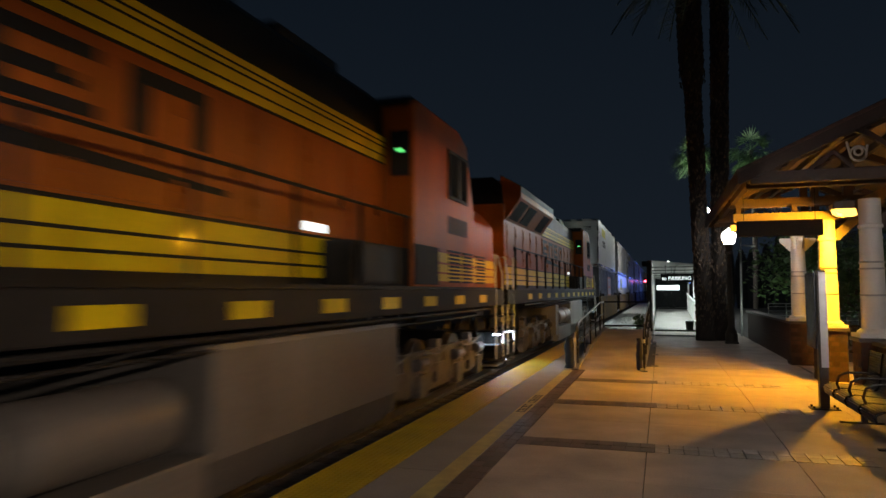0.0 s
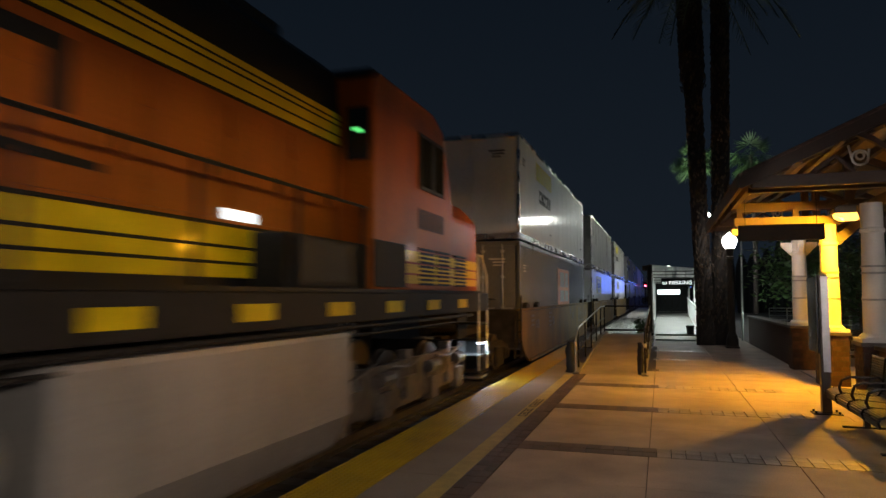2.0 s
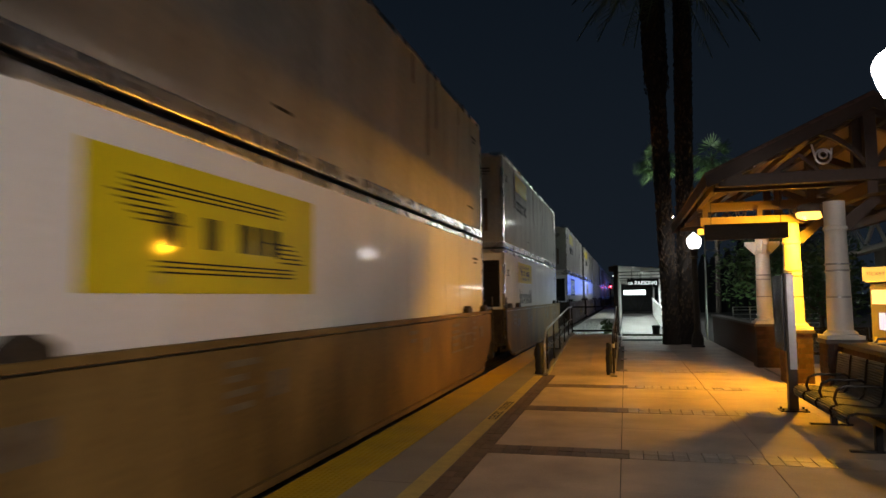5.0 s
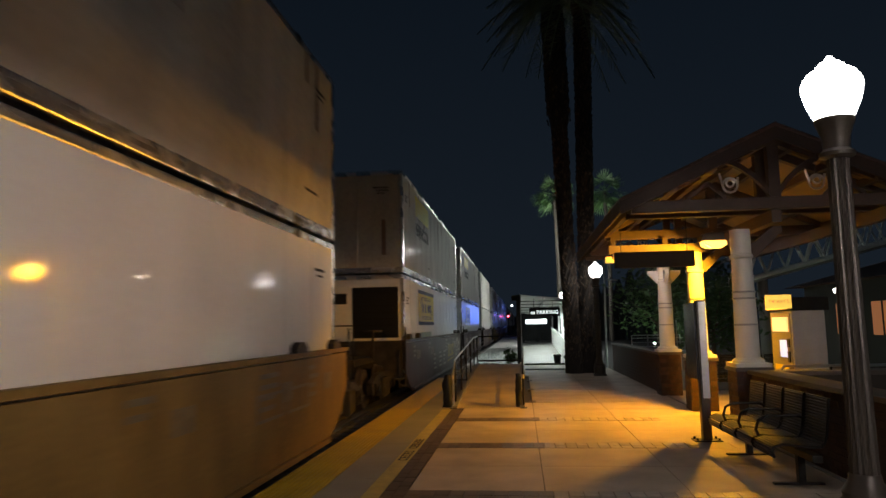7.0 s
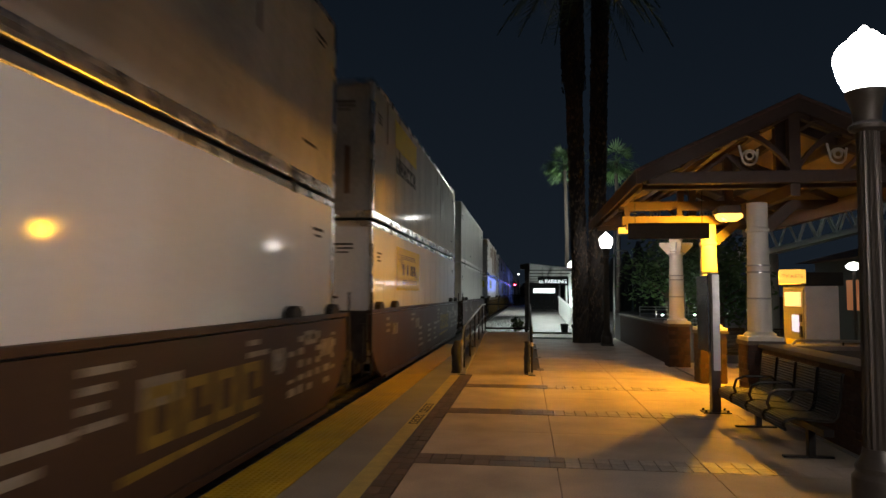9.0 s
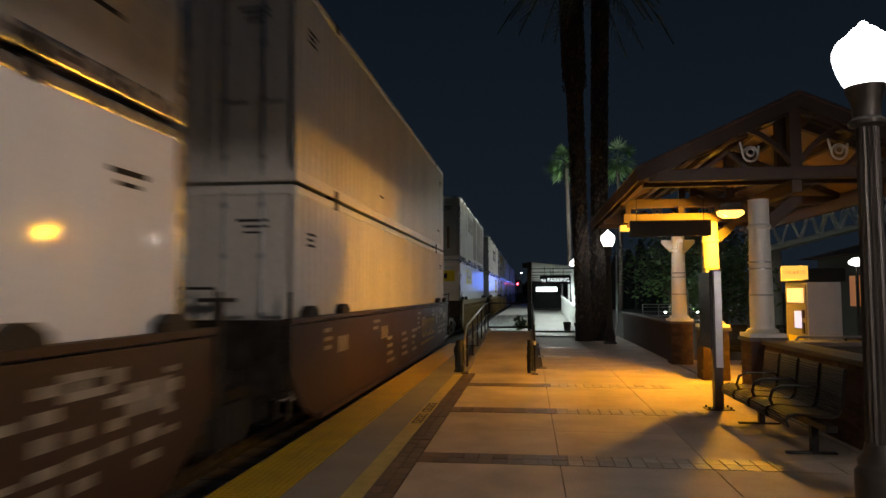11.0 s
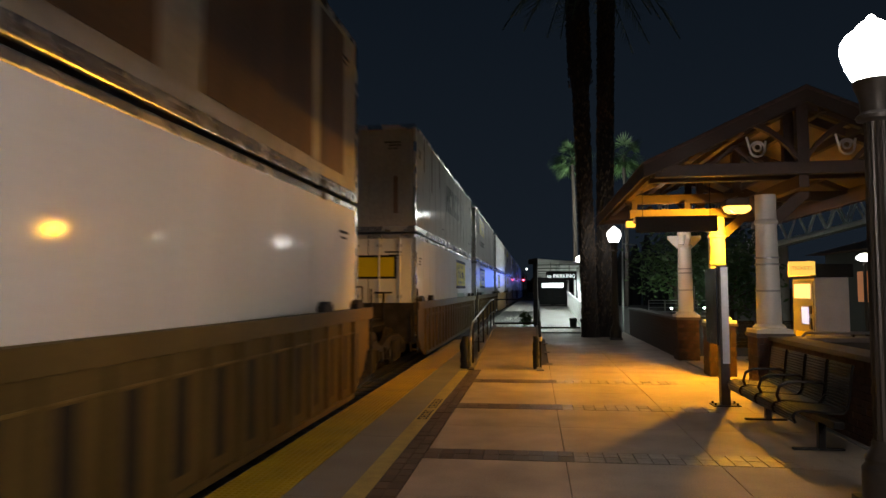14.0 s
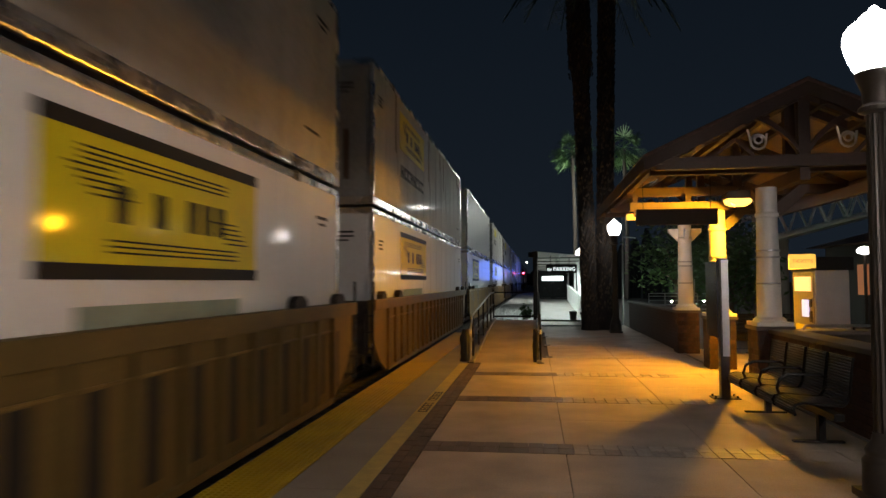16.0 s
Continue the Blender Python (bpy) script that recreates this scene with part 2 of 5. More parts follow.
def structure(name, shape, material, label, category="", bevel=0.0):
    return tagged(part(name, shape, material, bevel=bevel), label=label, category=category or name.replace("_", " "), kind="structure")


def words(text, size, material, name, parent, m, depth=0.004, label="", bold=0.0):
    cu = bpy.data.curves.new(name, "FONT")
    cu.body, cu.size, cu.extrude, cu.align_x, cu.align_y = text, size, depth, "CENTER", "CENTER"
    cu.offset = bold
    tmp = new("tmp_text", cu)
    me = bpy.data.meshes.new_from_object(tmp.evaluated_get(bpy.context.evaluated_depsgraph_get()))
    bpy.data.objects.remove(tmp)
    me.transform(m)
    me.materials.clear()
    me.materials.append(material)
    ob = new(name, me)
    ob.parent = parent
    return tagged(ob, label=label)


# ---- ground, track and platform ----
TRACK, RAIL_TOP = -4.38, -0.20
EDGE = -2.66
structure("ground", Shape().box(-400, 400, -200, 1200, -0.9, -0.62), asphalt, "dark ground reaching to the horizon at night", "ground")
structure("track_bed", Shape().prism([(TRACK - 3.2, -0.615), (TRACK - 2.2, -0.36), (EDGE - 0.02, -0.36), (EDGE - 0.02, -0.615)], "y", -60, 600), ballast, "grey crushed stone track ballast", "ballast")
for sx, nm in ((-0.7175, "rail_west"), (0.7175, "rail_east")):
    x = TRACK + sx
    prof = [(x - .07, -.36), (x + .07, -.36), (x + .07, -.345), (x + .01, -.32), (x + .01, -.245), (x + .037, -.235), (x + .037, -.205), (x + .03, -.20), (x - .03, -.20), (x - .037, -.205), (x - .037, -.235), (x - .01, -.245), (x - .01, -.32), (x - .07, -.345)]
    structure(nm, Shape().prism(prof, "y", -60, 600), rail_steel, "worn steel running rail on the ballast", "rail")
ties = Shape()
for i in range(300):
    y = -20 + i * 0.52
    ties.box(TRACK - 1.3, TRACK + 1.3, y, y + 0.23, -0.40, -0.352)
tagged(part("track_ties", ties, tie_wood), label="dark timber ties under the rails", category="ties", kind="stuff")

platform = structure("platform", Shape().box(EDGE, 14, -22, 30, -0.6, -0.03), joint_mat, "station platform base with dark joints", "platform")
coping = Shape()
for i in range(24):
    y = -14 + i * 1.5
    coping.box(EDGE - 0.015, EDGE + 0.0, y + .004, y + 1.496, -0.3, -0.01)
part("platform_edge", coping, concrete_grey, platform, "concrete platform edge face")

# tactile strip with domes, in panels
domes = Shape()
for j in range(10):
    for i in range(330):
        x, y = -2.62 + j * 0.061, 3.0 + i * 0.061
        if y > 22.2:
            break
        a, b = 0.022, 0.013
        domes.add([(x - a, y - a, 0.0), (x + a, y - a, 0.0), (x + a, y + a, 0.0), (x - a, y + a, 0.0), (x - b, y - b, .006), (x + b, y - b, .006), (x + b, y + b, .006), (x - b, y + b, .006)],
                  [(4, 5, 6, 7), (0, 1, 5, 4), (1, 2, 6, 5), (2, 3, 7, 6), (3, 0, 4, 7)])
for i in range(34):
    y = -8 + i * 0.915
    part("tactile_panel", Shape().box(-2.65, -2.04, y + .002, y + .913, -0.03, 0.0), tactile, platform, "yellow tactile warning panel" if i == 0 else "")
part("tactile_domes", domes, tactile, platform, "small raised yellow domes", kind="stuff")
# edge walk, painted line
for i in range(13):
    y = -8 + i * 2.3
    part("edge_slab", Shape().box(-2.03, -1.345, y + .004, y + 2.296, -0.03, 0.0), concrete_grey, platform)
part("painted_line", Shape().box(-1.53, -1.345, -8, 14.45, 0.0, 0.004), line_paint, platform, "worn pale yellow painted line")
marks = Shape()
random.seed(5)
for k, y0 in enumerate((9.15, 2.2)):
    y = y0
    for i in range(12):
        w = random.choice((0.07, 0.09, 0.10))
        if i not in (5,):
            marks.box(-1.50, -1.475, y, y + w, 0.004, 0.0065)
            marks.box(-1.40, -1.375, y, y + w, 0.004, 0.0065)
            marks.box(-1.50, -1.375, y, y + 0.022, 0.004, 0.0065)
            if i % 2:
                marks.box(-1.45, -1.425, y, y + w, 0.004, 0.0065)
        y += w + 0.045
part("line_lettering", marks, ink, platform, "dark stencilled marks on the painted line", kind="")

# slabs between bands of pavers
BANDS = [-4.4, -1.51, 1.38, 4.27, 7.155, 10.045, 12.75, 15.63, 18.5, 21.4]
BW = 0.425
XS = [-1.10, 0.32, 1.765, 3.42]
ys = []
for a, b in zip(BANDS, BANDS[1:]):
    lo, hi = a + BW, b
    mid = (lo + hi) / 2 + 0.02
    ys += [(lo, mid), (mid, hi)]
ys += [(21.825, 23.6)]
for y0, y1 in ys:
    for x0, x1 in zip(XS, XS[1:]):
        if y0 > 14.5 and x0 < 0:
            continue
        part("slab", Shape().box(x0 + .005, x1 - .005, y0 + .004, y1 - .004, -0.03, 0.0), concrete, platform)
for y0, y1 in [(-8.0, -4.4), (23.61, 26.5), (26.52, 29.9)]:
    part("slab", Shape().box(-1.1 if y0 < 0 else 0.2, 3.4, y0, y1, -0.03, 0.0), concrete, platform)
for i in range(10):
    y = -8 + i * 2.6
    for x0, x1 in ((3.47, 6.0), (6.02, 9.0), (9.02, 13.9)):
        part("slab", Shape().box(x0, x1, y, y + 2.59, -0.03, 0.0), concrete, platform)
part("kerb", Shape().box(3.425, 3.465, -8, 23, -0.03, 0.012), concrete_grey, platform, "thin raised kerb line")
brick_a = mesh_of("paver", Shape().box(-.0715, .0715, -.1, .1, -.03, .003), paver)
brick_c = mesh_of("paver_pale", Shape().box(-.069, .069, -.098, .098, -.03, .003), paver_pale)
brick_b = mesh_of("paver_long", Shape().box(-.055, .055, -.1, .1, -.03, .003), paver)
rest, rest_pale = Shape(), Shape()
rnd = random.Random(3)
for b in BANDS:
    far = not 7 < b < 13
    for row in range(2):
        x = -1.1
        while x < 2.45:
            if not (b > 14.5 and x < 0.2):
                cx, cy = x + .075 + row * 0.0, b + .107 + row * .21
                if far:
                    (rest_pale if x > .3 else rest).box(cx - .0715, cx + .0715, cy - .1, cy + .1, -.03, .002)
                else:
                    o = new("paver", brick_c if x > .3 else brick_a)
                    o.parent, o.location = platform, (cx, cy, rnd.uniform(-.002, .002))
            x += .15
for b in BANDS:
    for x0, x1 in ((2.475, 2.94), (2.95, 3.415)):
        part("band_slab", Shape().box(x0, x1, b + .004, b + BW - .004, -0.03, 0.0), concrete, platform)
for row in range(2):
    y = -8.0
    while y < 14.5:
        cx, cy = -1.281 + row * .118, y + .105
        if 5 < y < 14.4:
            o = new("paver", brick_b)
            o.parent, o.location = platform, (cx, cy, rnd.uniform(-.002, .002))
        else:
            rest.box(cx - .055, cx + .055, cy - .1, cy + .1, -.03, .002)
        y += .21
part("paver_rows", rest_pale, paver_pale, platform, "further rows of pale pavers", kind="stuff")
part("paver_rows", rest, paver, platform, "further rows of brown pavers", kind="stuff")

# ---- ramp with handrails ----
ramp = thing("access_ramp", "concrete access ramp rising between black handrails", "ramp")
RX0, RX1, RY0, RY1, RH = -1.30, 0.10, 14.62, 21.2, 0.44
part("ramp_slab", Shape().prism([(RY0, 0.0), (RY1, RH), (RY1 + 1.6, RH), (RY1 + 1.6, -0.02), (RY0, -0.02)], "x", RX0, RX1), concrete, ramp)
for x in (RX0 - .05, RX1 - .05):
    part("ramp_kerb", Shape().prism([(RY0, 0.0), (RY0, 0.05), (RY1, RH + .06), (RY1 + 1.6, RH + .06), (RY1 + 1.6, 0), ], "x", x, x + .1), concrete_grey, ramp)


def handrail(x, double):
    h = thing("handrail", "black steel handrail with worn shiny top along the ramp", "handrail", group="ramp handrails")
    top = [(x, RY0 + .05, 0.06), (x, RY0 + .05, 0.72), (x, RY0 + .55, 0.97), (x, RY1, RH + .90), (x, RY1 + 1.55, RH + .90)]
    part("top_rail", Shape().tube(top, .021), steel if not double else black_metal, h)
    part("lower_rail", Shape().tube([(x, RY0 + .05, .42), (x, RY1, RH + .5), (x, RY1 + 1.55, RH + .5)], .016), black_metal, h)
    for i in range(6):
        y = RY0 + .55 + i * 1.5
        z = min(RH, (y - RY0) / (RY1 - RY0) * RH)
        part("post", Shape().cyl((x, y, z), (x, y, z + .91), .021), black_metal, h)
    part("foot_plate", Shape().box(x - .07, x + .07, RY0 - .03, RY0 + .12, 0.0, 0.012), black_metal, h)
    part("reflector_band", Shape().cyl((x, RY0 + .05, .60), (x, RY0 + .05, .68), .028), panel_white, h, "pale reflective band")
    return h


panel_white = mat("reflector", (0.7, 0.62, 0.5), 0.35)
handrail(RX0 - .02, False)
handrail(RX1 + .03, True)
part("cross_rail", Shape().tube([(RX0, RY1 + 1.55, RH + .90), (RX1, RY1 + 1.55, RH + .90)], .021), black_metal, ramp, "black end rail of the ramp")
part("cross_rail", Shape().tube([(RX0, RY1 + 1.55, RH + .12), (RX1, RY1 + 1.55, RH + .12)], .03), black_metal, ramp)


def wrap(x, w, seed):
    r = random.Random(seed)
    s = Shape()
    ring = 10
    vs, fs = [], []
    for k in range(9):
        z = 0.01 + k * 0.085
        c = (x + r.uniform(-.012, .012), RY0 + .16 + r.uniform(-.02, .02))
        for i in range(ring):
            t = 2 * math.pi * i / ring
            q = w * (1 + r.uniform(-.12, .12)) * (1.0 if k < 6 else 1 - .1 * (k - 5))
            vs.append((c[0] + q * math.cos(t), c[1] + .07 * math.sin(t), z))
    for k in range(8):
        for i in range(ring):
            j = (i + 1) % ring
            fs.append((k * ring + i, k * ring + j, k * ring + ring + j, k * ring + ring + i))
    fs += [tuple(range(ring - 1, -1, -1)), tuple(range(8 * ring, 9 * ring))]
    s.add(vs, fs)
    return tagged(part("rail_cover", s, rubber, smooth=True), label="crumpled black cover wrapped at the end of a handrail", category="cover", group="handrail covers")


wrap(RX0 - .15, .105, 1)
wrap(RX1 - .07, .065, 2)
structure("gravel_bed", Shape().box(-2.4, 0.2, 22.8, 95, -0.3, -0.05), stone_white, "pale gravel strip beside the track", "gravel")
rr = random.Random(8)
peb = Shape()
for i in range(2600):
    x, y = rr.uniform(-2.35, .15), 22.9 + 30 * rr.random() ** 1.6
    s = rr.uniform(.025, .06)
    peb.box(-s, s, -s * .8, s * .8, -s * .5, s * .6, Matrix.Translation((x, y, -.045)) @ Euler((rr.random(), rr.random(), rr.random() * 3)).to_matrix().to_4x4())
tagged(part("gravel_stones", peb, stone_white), label="loose pale gravel stones", category="gravel", kind="stuff")


# ---- lamp posts ----
def lamp_post(x, y, dz=0.0):
    p = thing("lamp_post", "dark bronze lamp post with glowing acorn globe", "lamp post", (x, y, 0), "platform lamp posts")
    part("base", Shape().box(-.2, .2, -.2, .2, 0, .06).lathe([(.19, .06), (.19, .30), (.16, .34), (.17, .38), (.12, .46), (.11, .52)], n=24), bronze, p, bevel=.006, smooth=True)
    flu, vs, fs = Shape(), [], []
    for r, z in ((.105, .5), (.092, 1.8), (.08, 2.9 + dz), (.076, 2.98 + dz)):
        vs += [((r - .009 * (i % 2)) * math.cos(math.pi * i / 16) * 1.0 + 0.0, (r - .009 * (i % 2)) * math.sin(math.pi * i / 16), z) for i in range(32)]
    for k in range(3):
        fs += [(k * 32 + i, k * 32 + (i + 1) % 32, k * 32 + 32 + (i + 1) % 32, k * 32 + 32 + i) for i in range(32)]
    flu.add(vs, fs)
    part("shaft", flu, bronze, p, smooth=True)
    part("collar", Shape().lathe([(.075, 2.88), (.13, 2.90), (.135, 2.93), (.10, 2.96), (.105, 3.06), (.13, 3.14), (.15, 3.18), (.15, 3.21)], (0, 0, dz), n=24), bronze, p, "cast collar below the globe", smooth=True)
    part("globe_skirt", Shape().lathe([(.135, 3.21), (.16, 3.25), (.195, 3.33), (.218, 3.41)], (0, 0, dz), n=24), globe_low_glow, p, "lower part of the glowing globe", smooth=True)
    part("globe", Shape().lathe([(.218, 3.411), (.229, 3.46), (.228, 3.50), (.214, 3.545), (.188, 3.585), (.15, 3.615), (.122, 3.63), (.108, 3.655), (.075, 3.685), (.045, 3.70), (.032, 3.725), (.010, 3.745)], (0, 0, dz), n=24), globe_glow, p, "glowing white acorn globe", smooth=True)
    return p


for x, y, dz in ((2.70, 6.0, .09), (2.64, 23.35, 0), (2.75, 43.0, 0), (2.6, -11.4, 0)):
    lamp_post(x, y, dz)

# ---- shelter ----
AX = 3.95          # ridge
EZ, RZ = 3.50, 4.48
EX0, EX1 = 1.80, 6.10
SY0, SY1 = 10.7, 18.5
shelter = thing("shelter_canopy", "gabled timber station canopy on white columns", "shelter")


def slope_z(x):
    return EZ + (RZ - EZ) * (1 - abs(x - AX) / (AX - EX0))


for nm, xa, xb in (("west", EX0 - .12, AX), ("east", EX1 + .12, AX)):
    lo = slope_z(xa)
    th = .06
    part("roof_deck", Shape().prism([(xa, lo), (xb, RZ), (xb, RZ + th), (xa, lo + th)], "y", SY0 - .05, SY1 + .05), board, shelter, "brown timber roof boards")
    n = 11
    for i in range(n):
        a, b = i / n, (i + 1) / n
        x0, x1 = xa + (xb - xa) * a, xa + (xb - xa) * b
        z0, z1 = lo + (RZ - lo) * a + th + .004, lo + (RZ - lo) * b + th + .004
        part("shingle_course", Shape().prism([(x0 - (xb - xa) * .02, z0 + .03), (x1, z1 + .006), (x1, z1), (x0, z0)], "y", SY0 - .12, SY1 + .12), shingle, shelter)
    # boards seen from below: purlins
    for k in range(4):
        f = .10 + .26 * k
        x, z = xa + (xb - xa) * f, lo + (RZ - lo) * f
        part("purlin", Shape().box(x - .045, x + .045, SY0, SY1, z - .13, z - .01), brown_paint, shelter)
    part("fascia_board", Shape().box(xa - .03 if xa < AX else xa, xa if xa < AX else xa + .03, SY0 - .1, SY1 + .1, lo - .12, lo + .10), brown_paint, shelter)
    for y in (SY0 - .10, SY1 + .06):
        part("barge_board", Shape().prism([(xa, lo - .13), (AX, RZ - .12), (AX, RZ + .13), (xa, lo + .12)], "y", y, y + .05), brown_paint, shelter)
part("ridge_cap", Shape().prism([(AX - .16, RZ + .02), (AX, RZ + .13), (AX + .16, RZ + .02), (AX, RZ + .07)], "y", SY0 - .12, SY1 + .12), shingle, shelter)


def beam_between(a, b, w, d):
    """A timber from a to b in the x-z plane of a truss."""
    (xa, ya, za), (xb, yb, zb) = a, b
    l = math.hypot(xb - xa, zb - za)
    m = Matrix.Translation(a) @ Euler((0, -math.atan2(zb - za, xb - xa), 0)).to_matrix().to_4x4()
    return Shape().box(0, l, -d / 2, d / 2, -w / 2, w / 2, m)


def truss(y, ornate):
    t = part("tie_beam", Shape().box(EX0 + .05, EX1 - .05, y - .07, y + .07, EZ - .16, EZ + .02), brown_paint, shelter, bevel=.01)
    part("king_post", Shape().box(AX - .08, AX + .08, y - .065, y + .065, EZ + .02, RZ - .05), brown_paint, t)
    for s in (-1, 1):
        part("rafter", beam_between((AX + s * 2.12, y, EZ + .0), (AX, y, RZ - .07), .14, .12), brown_paint, t)
        if ornate:
            pts = [(AX + s * .06, y, EZ + .08)]
            for k in range(1, 7):
                q = k / 6
                pts.append((AX + s * (.06 + .78 * q), y, EZ + .08 + .56 * math.sin(q * 1.5) ** 0.8))
            c = Shape().prism([(q[0], q[2] - .045) for q in pts] + [(q[0], q[2] + .045) for q in reversed(pts)], "y", y - .045, y + .045)
            part("curved_brace", c, brown_paint, t)
            ring = Shape()
            cx, cz = AX + s * .62, EZ + .20
            for r0 in (.11, .055):
                pts = [(cx + r0 * math.cos(i * .5236), y, cz + (.03 if r0 > .1 else .06) + r0 * math.sin(i * .5236)) for i in range(13)]
                ring.tube(pts, .018, 6)
            ring.tube([(cx - .15, y, cz + .22), (cx - .11, y, cz + .04)], .018, 6).tube([(cx + .12, y, cz + .15), (cx + .10, y, cz)], .018, 6)
            part("iron_scroll", ring, steel, t, "wrought iron scroll ornament")
            part("strut", beam_between((AX + s * 1.28, y, EZ + .02), (AX + s * .95, y, EZ + .28), .05, .06), brown_paint, t)
            part("strut", beam_between((AX + s * .70, y, EZ + .02), (AX + s * .95, y, EZ + .28), .05, .06), brown_paint, t)
    return t


for y, o in ((10.85, True), (11.4, False), (14.18, False), (17.1, False), (18.35, True)):
    truss(y, o)
for x in (AX, EX1 - .55):
    part("long_beam", Shape().box(x - .07, x + .07, SY0 + .1, SY1 - .1, EZ - .36, EZ - .17), brown_paint, shelter, bevel=.01)

# paler than the other beams: the flood lamp's light is partly in its colour
part("cross_beam", Shape().box(1.90, 3.78, 14.02, 14.16, 3.05, 3.22), board, shelter, "timber cross beam, paler in colour for the lamplight on it", bevel=.01)
for x in (2.0, 3.0):
    part("beam_post", Shape().box(x - .05, x + .05, 14.04, 14.14, 3.22, 3.36), brown_paint, shelter)
COLX = 3.56


def column(y):
    c = part("column", Shape().lathe([(.175, 1.12), (.172, 1.5), (.150, 2.62), (.150, 2.66)], (COLX, y, 0), 28), white_paint, shelter, "white painted round column", smooth=True)
    part("column_base", Shape().box(COLX - .26, COLX + .26, y - .26, y + .26, 1.00, 1.06).lathe([(.235, 1.06), (.235, 1.09), (.19, 1.13)], (COLX, y, 0), 28), white_paint, c, bevel=.008)
    for z in (1.62, 2.02, 2.12):
        part("column_band", Shape().lathe([(.172, z), (.178, z + .005), (.178, z + .022), (.172, z + .027)], (COLX, y, 0), 24), steel, c, "thin steel strap")
    part("capital", Shape().lathe([(.15, 2.64), (.17, 2.66), (.17, 2.70), (.15, 2.72), (.15, 3.1)], (COLX, y, 0), 24), white_paint, c, smooth=True)
    for dx, dy in (((1, 0), (-1, 0), (0, 1), (0, -1)) if y > 16 else ((1, 0), (0, 1))):
        s = Shape()
        m = Matrix.Translation((COLX, y, 0)) @ Euler((0, 0, math.atan2(dy, dx))).to_matrix().to_4x4()
        prof = [(.12, 2.62), (.17, 2.62), (.38, 2.84), (.38, 2.92), (.12, 2.92)] if y > 16 else [(.12, 2.66), (.20, 2.66), (.62, 3.06), (.62, 3.14), (.48, 3.14), (.12, 2.84)]
        vs = [m @ Vector((a, b, z)) for b in (-.045, .045) for a, z in prof]
        n = len(prof)
        s.add(vs, [(i, (i + 1) % n, n + (i + 1) % n, n + i) for i in range(n)] + [tuple(range(n - 1, -1, -1)), tuple(range(n, 2 * n))])
        part("knee_brace", s, white_paint if y > 16 else brown_paint, c)
    return c


def pedestal(y, w=.24):
    p = part("pedestal", Shape().box(COLX - w, COLX + w, y - w, y + w, 0, .94), mortar, shelter, "brick pedestal below a column")
    part("pedestal_cap", Shape().box(COLX - w - .04, COLX + w + .04, y - w - .04, y + w + .04, .94, 1.0), cap_stone, p, bevel=.01)
    bh = .094
    for k in range(10):
        for face in ("y", "x"):
            off = (k % 2) * .06
            for i in range(4):
                a = -w + i * .13 - off + .01
                b = min(w, a + .12)
                a = max(-w, a)
                if b - a < .03:
                    continue
                z0, z1 = k * bh + .004, (k + 1) * bh - .006
                if face == "y":
                    part("brick", Shape().box(COLX + a, COLX + b, y - w - .012, y - w + .01, z0, z1), brick, p)
                else:
                    part("brick", Shape().box(COLX - w - .012, COLX - w + .01, y + a, y + b, z0, z1), brick, p)
    return p


for y in (11.30, 14.18, 17.1):
    column(y)
    pedestal(y)

# sodium flood lamp on a bracket, and the dark sign box
flood = thing("flood_lamp", "sodium flood lamp glowing amber under the canopy", "lamp", (3.70, 13.25, 3.14))
aim = Vector((-.62, .10, -.78)).normalized()
lie = aim.cross(Vector((0, 0, 1))).normalized()
tilt = Matrix((lie, aim.cross(lie) * -1, -aim)).transposed().to_4x4()
part("housing", Shape().prism([(-.25, .02), (.25, .02), (.25, .10), (.17, .16), (-.17, .16), (-.25, .10)], "y", -.17, .17), bronze, flood, bevel=.008)
lens = Shape()
lens.add([(x * w, y * d, z) for w, d, z in ((.22, .145, .018), (.20, .13, -.06), (.13, .085, -.11)) for x, y in ((-1, -1), (1, -1), (1, 1), (-1, 1))],
         [(k * 4 + i, k * 4 + (i + 1) % 4, k * 4 + 4 + (i + 1) % 4, k * 4 + 4 + i) for k in range(2) for i in range(4)] + [(0, 3, 2, 1), (8, 9, 10, 11)])
part("lens", lens, sodium_glow, flood, "glowing amber drop lens", bevel=.012)
sodium = bpy.data.lights.new("sodium_light", "AREA")
sodium.shape, sodium.size, sodium.size_y = "RECTANGLE", .44, .28
sodium.energy, sodium.color = 430, (1.0, 0.435, 0.014)
sodium_ob = new("sodium_light", sodium)
sodium_ob.matrix_basis = Matrix.Translation((3.70, 13.25, 3.14)) @ Matrix.Translation((0, 0, -.15)) @ tilt
part("bracket", Shape().tube([(.04, .03, .06), (.04, .03, .2), (-.05, .62, .2)], .02), bronze, flood)
signbox = thing("sign_box", "dark hanging sign box below the canopy beam", "sign", (2.55, 12.75, 2.67))
part("box", Shape().box(-.72, .66, -.07, .07, 0, .28), loco_grey, signbox, bevel=.012)
part("hanger", Shape().cyl((-.6, 0, .28), (-.6, 0, .84), .007), black_metal, signbox)
part("hanger", Shape().cyl((.55, 0, .28), (.55, 0, .84), .007), black_metal, signbox)
tagged(part("loudspeaker", Shape().prism([(-.06, 0), (.06, 0), (.06, .1), (-.06, .1)], "y", -.08, .08), panel_white, bevel=.01), label="small pale loudspeaker under the eave", category="loudspeaker").location = (2.0, 13.8, 2.93)
# lamp added behind the sign box to whiten the far column
shade = thing("canopy_lamp", "small white lamp added under the canopy to brighten a column", "lamp", (3.02, 16.15, 3.02))
part("plate", Shape().box(-.12, .12, -.12, .12, .06, .34), bronze, shade, bevel=.008)
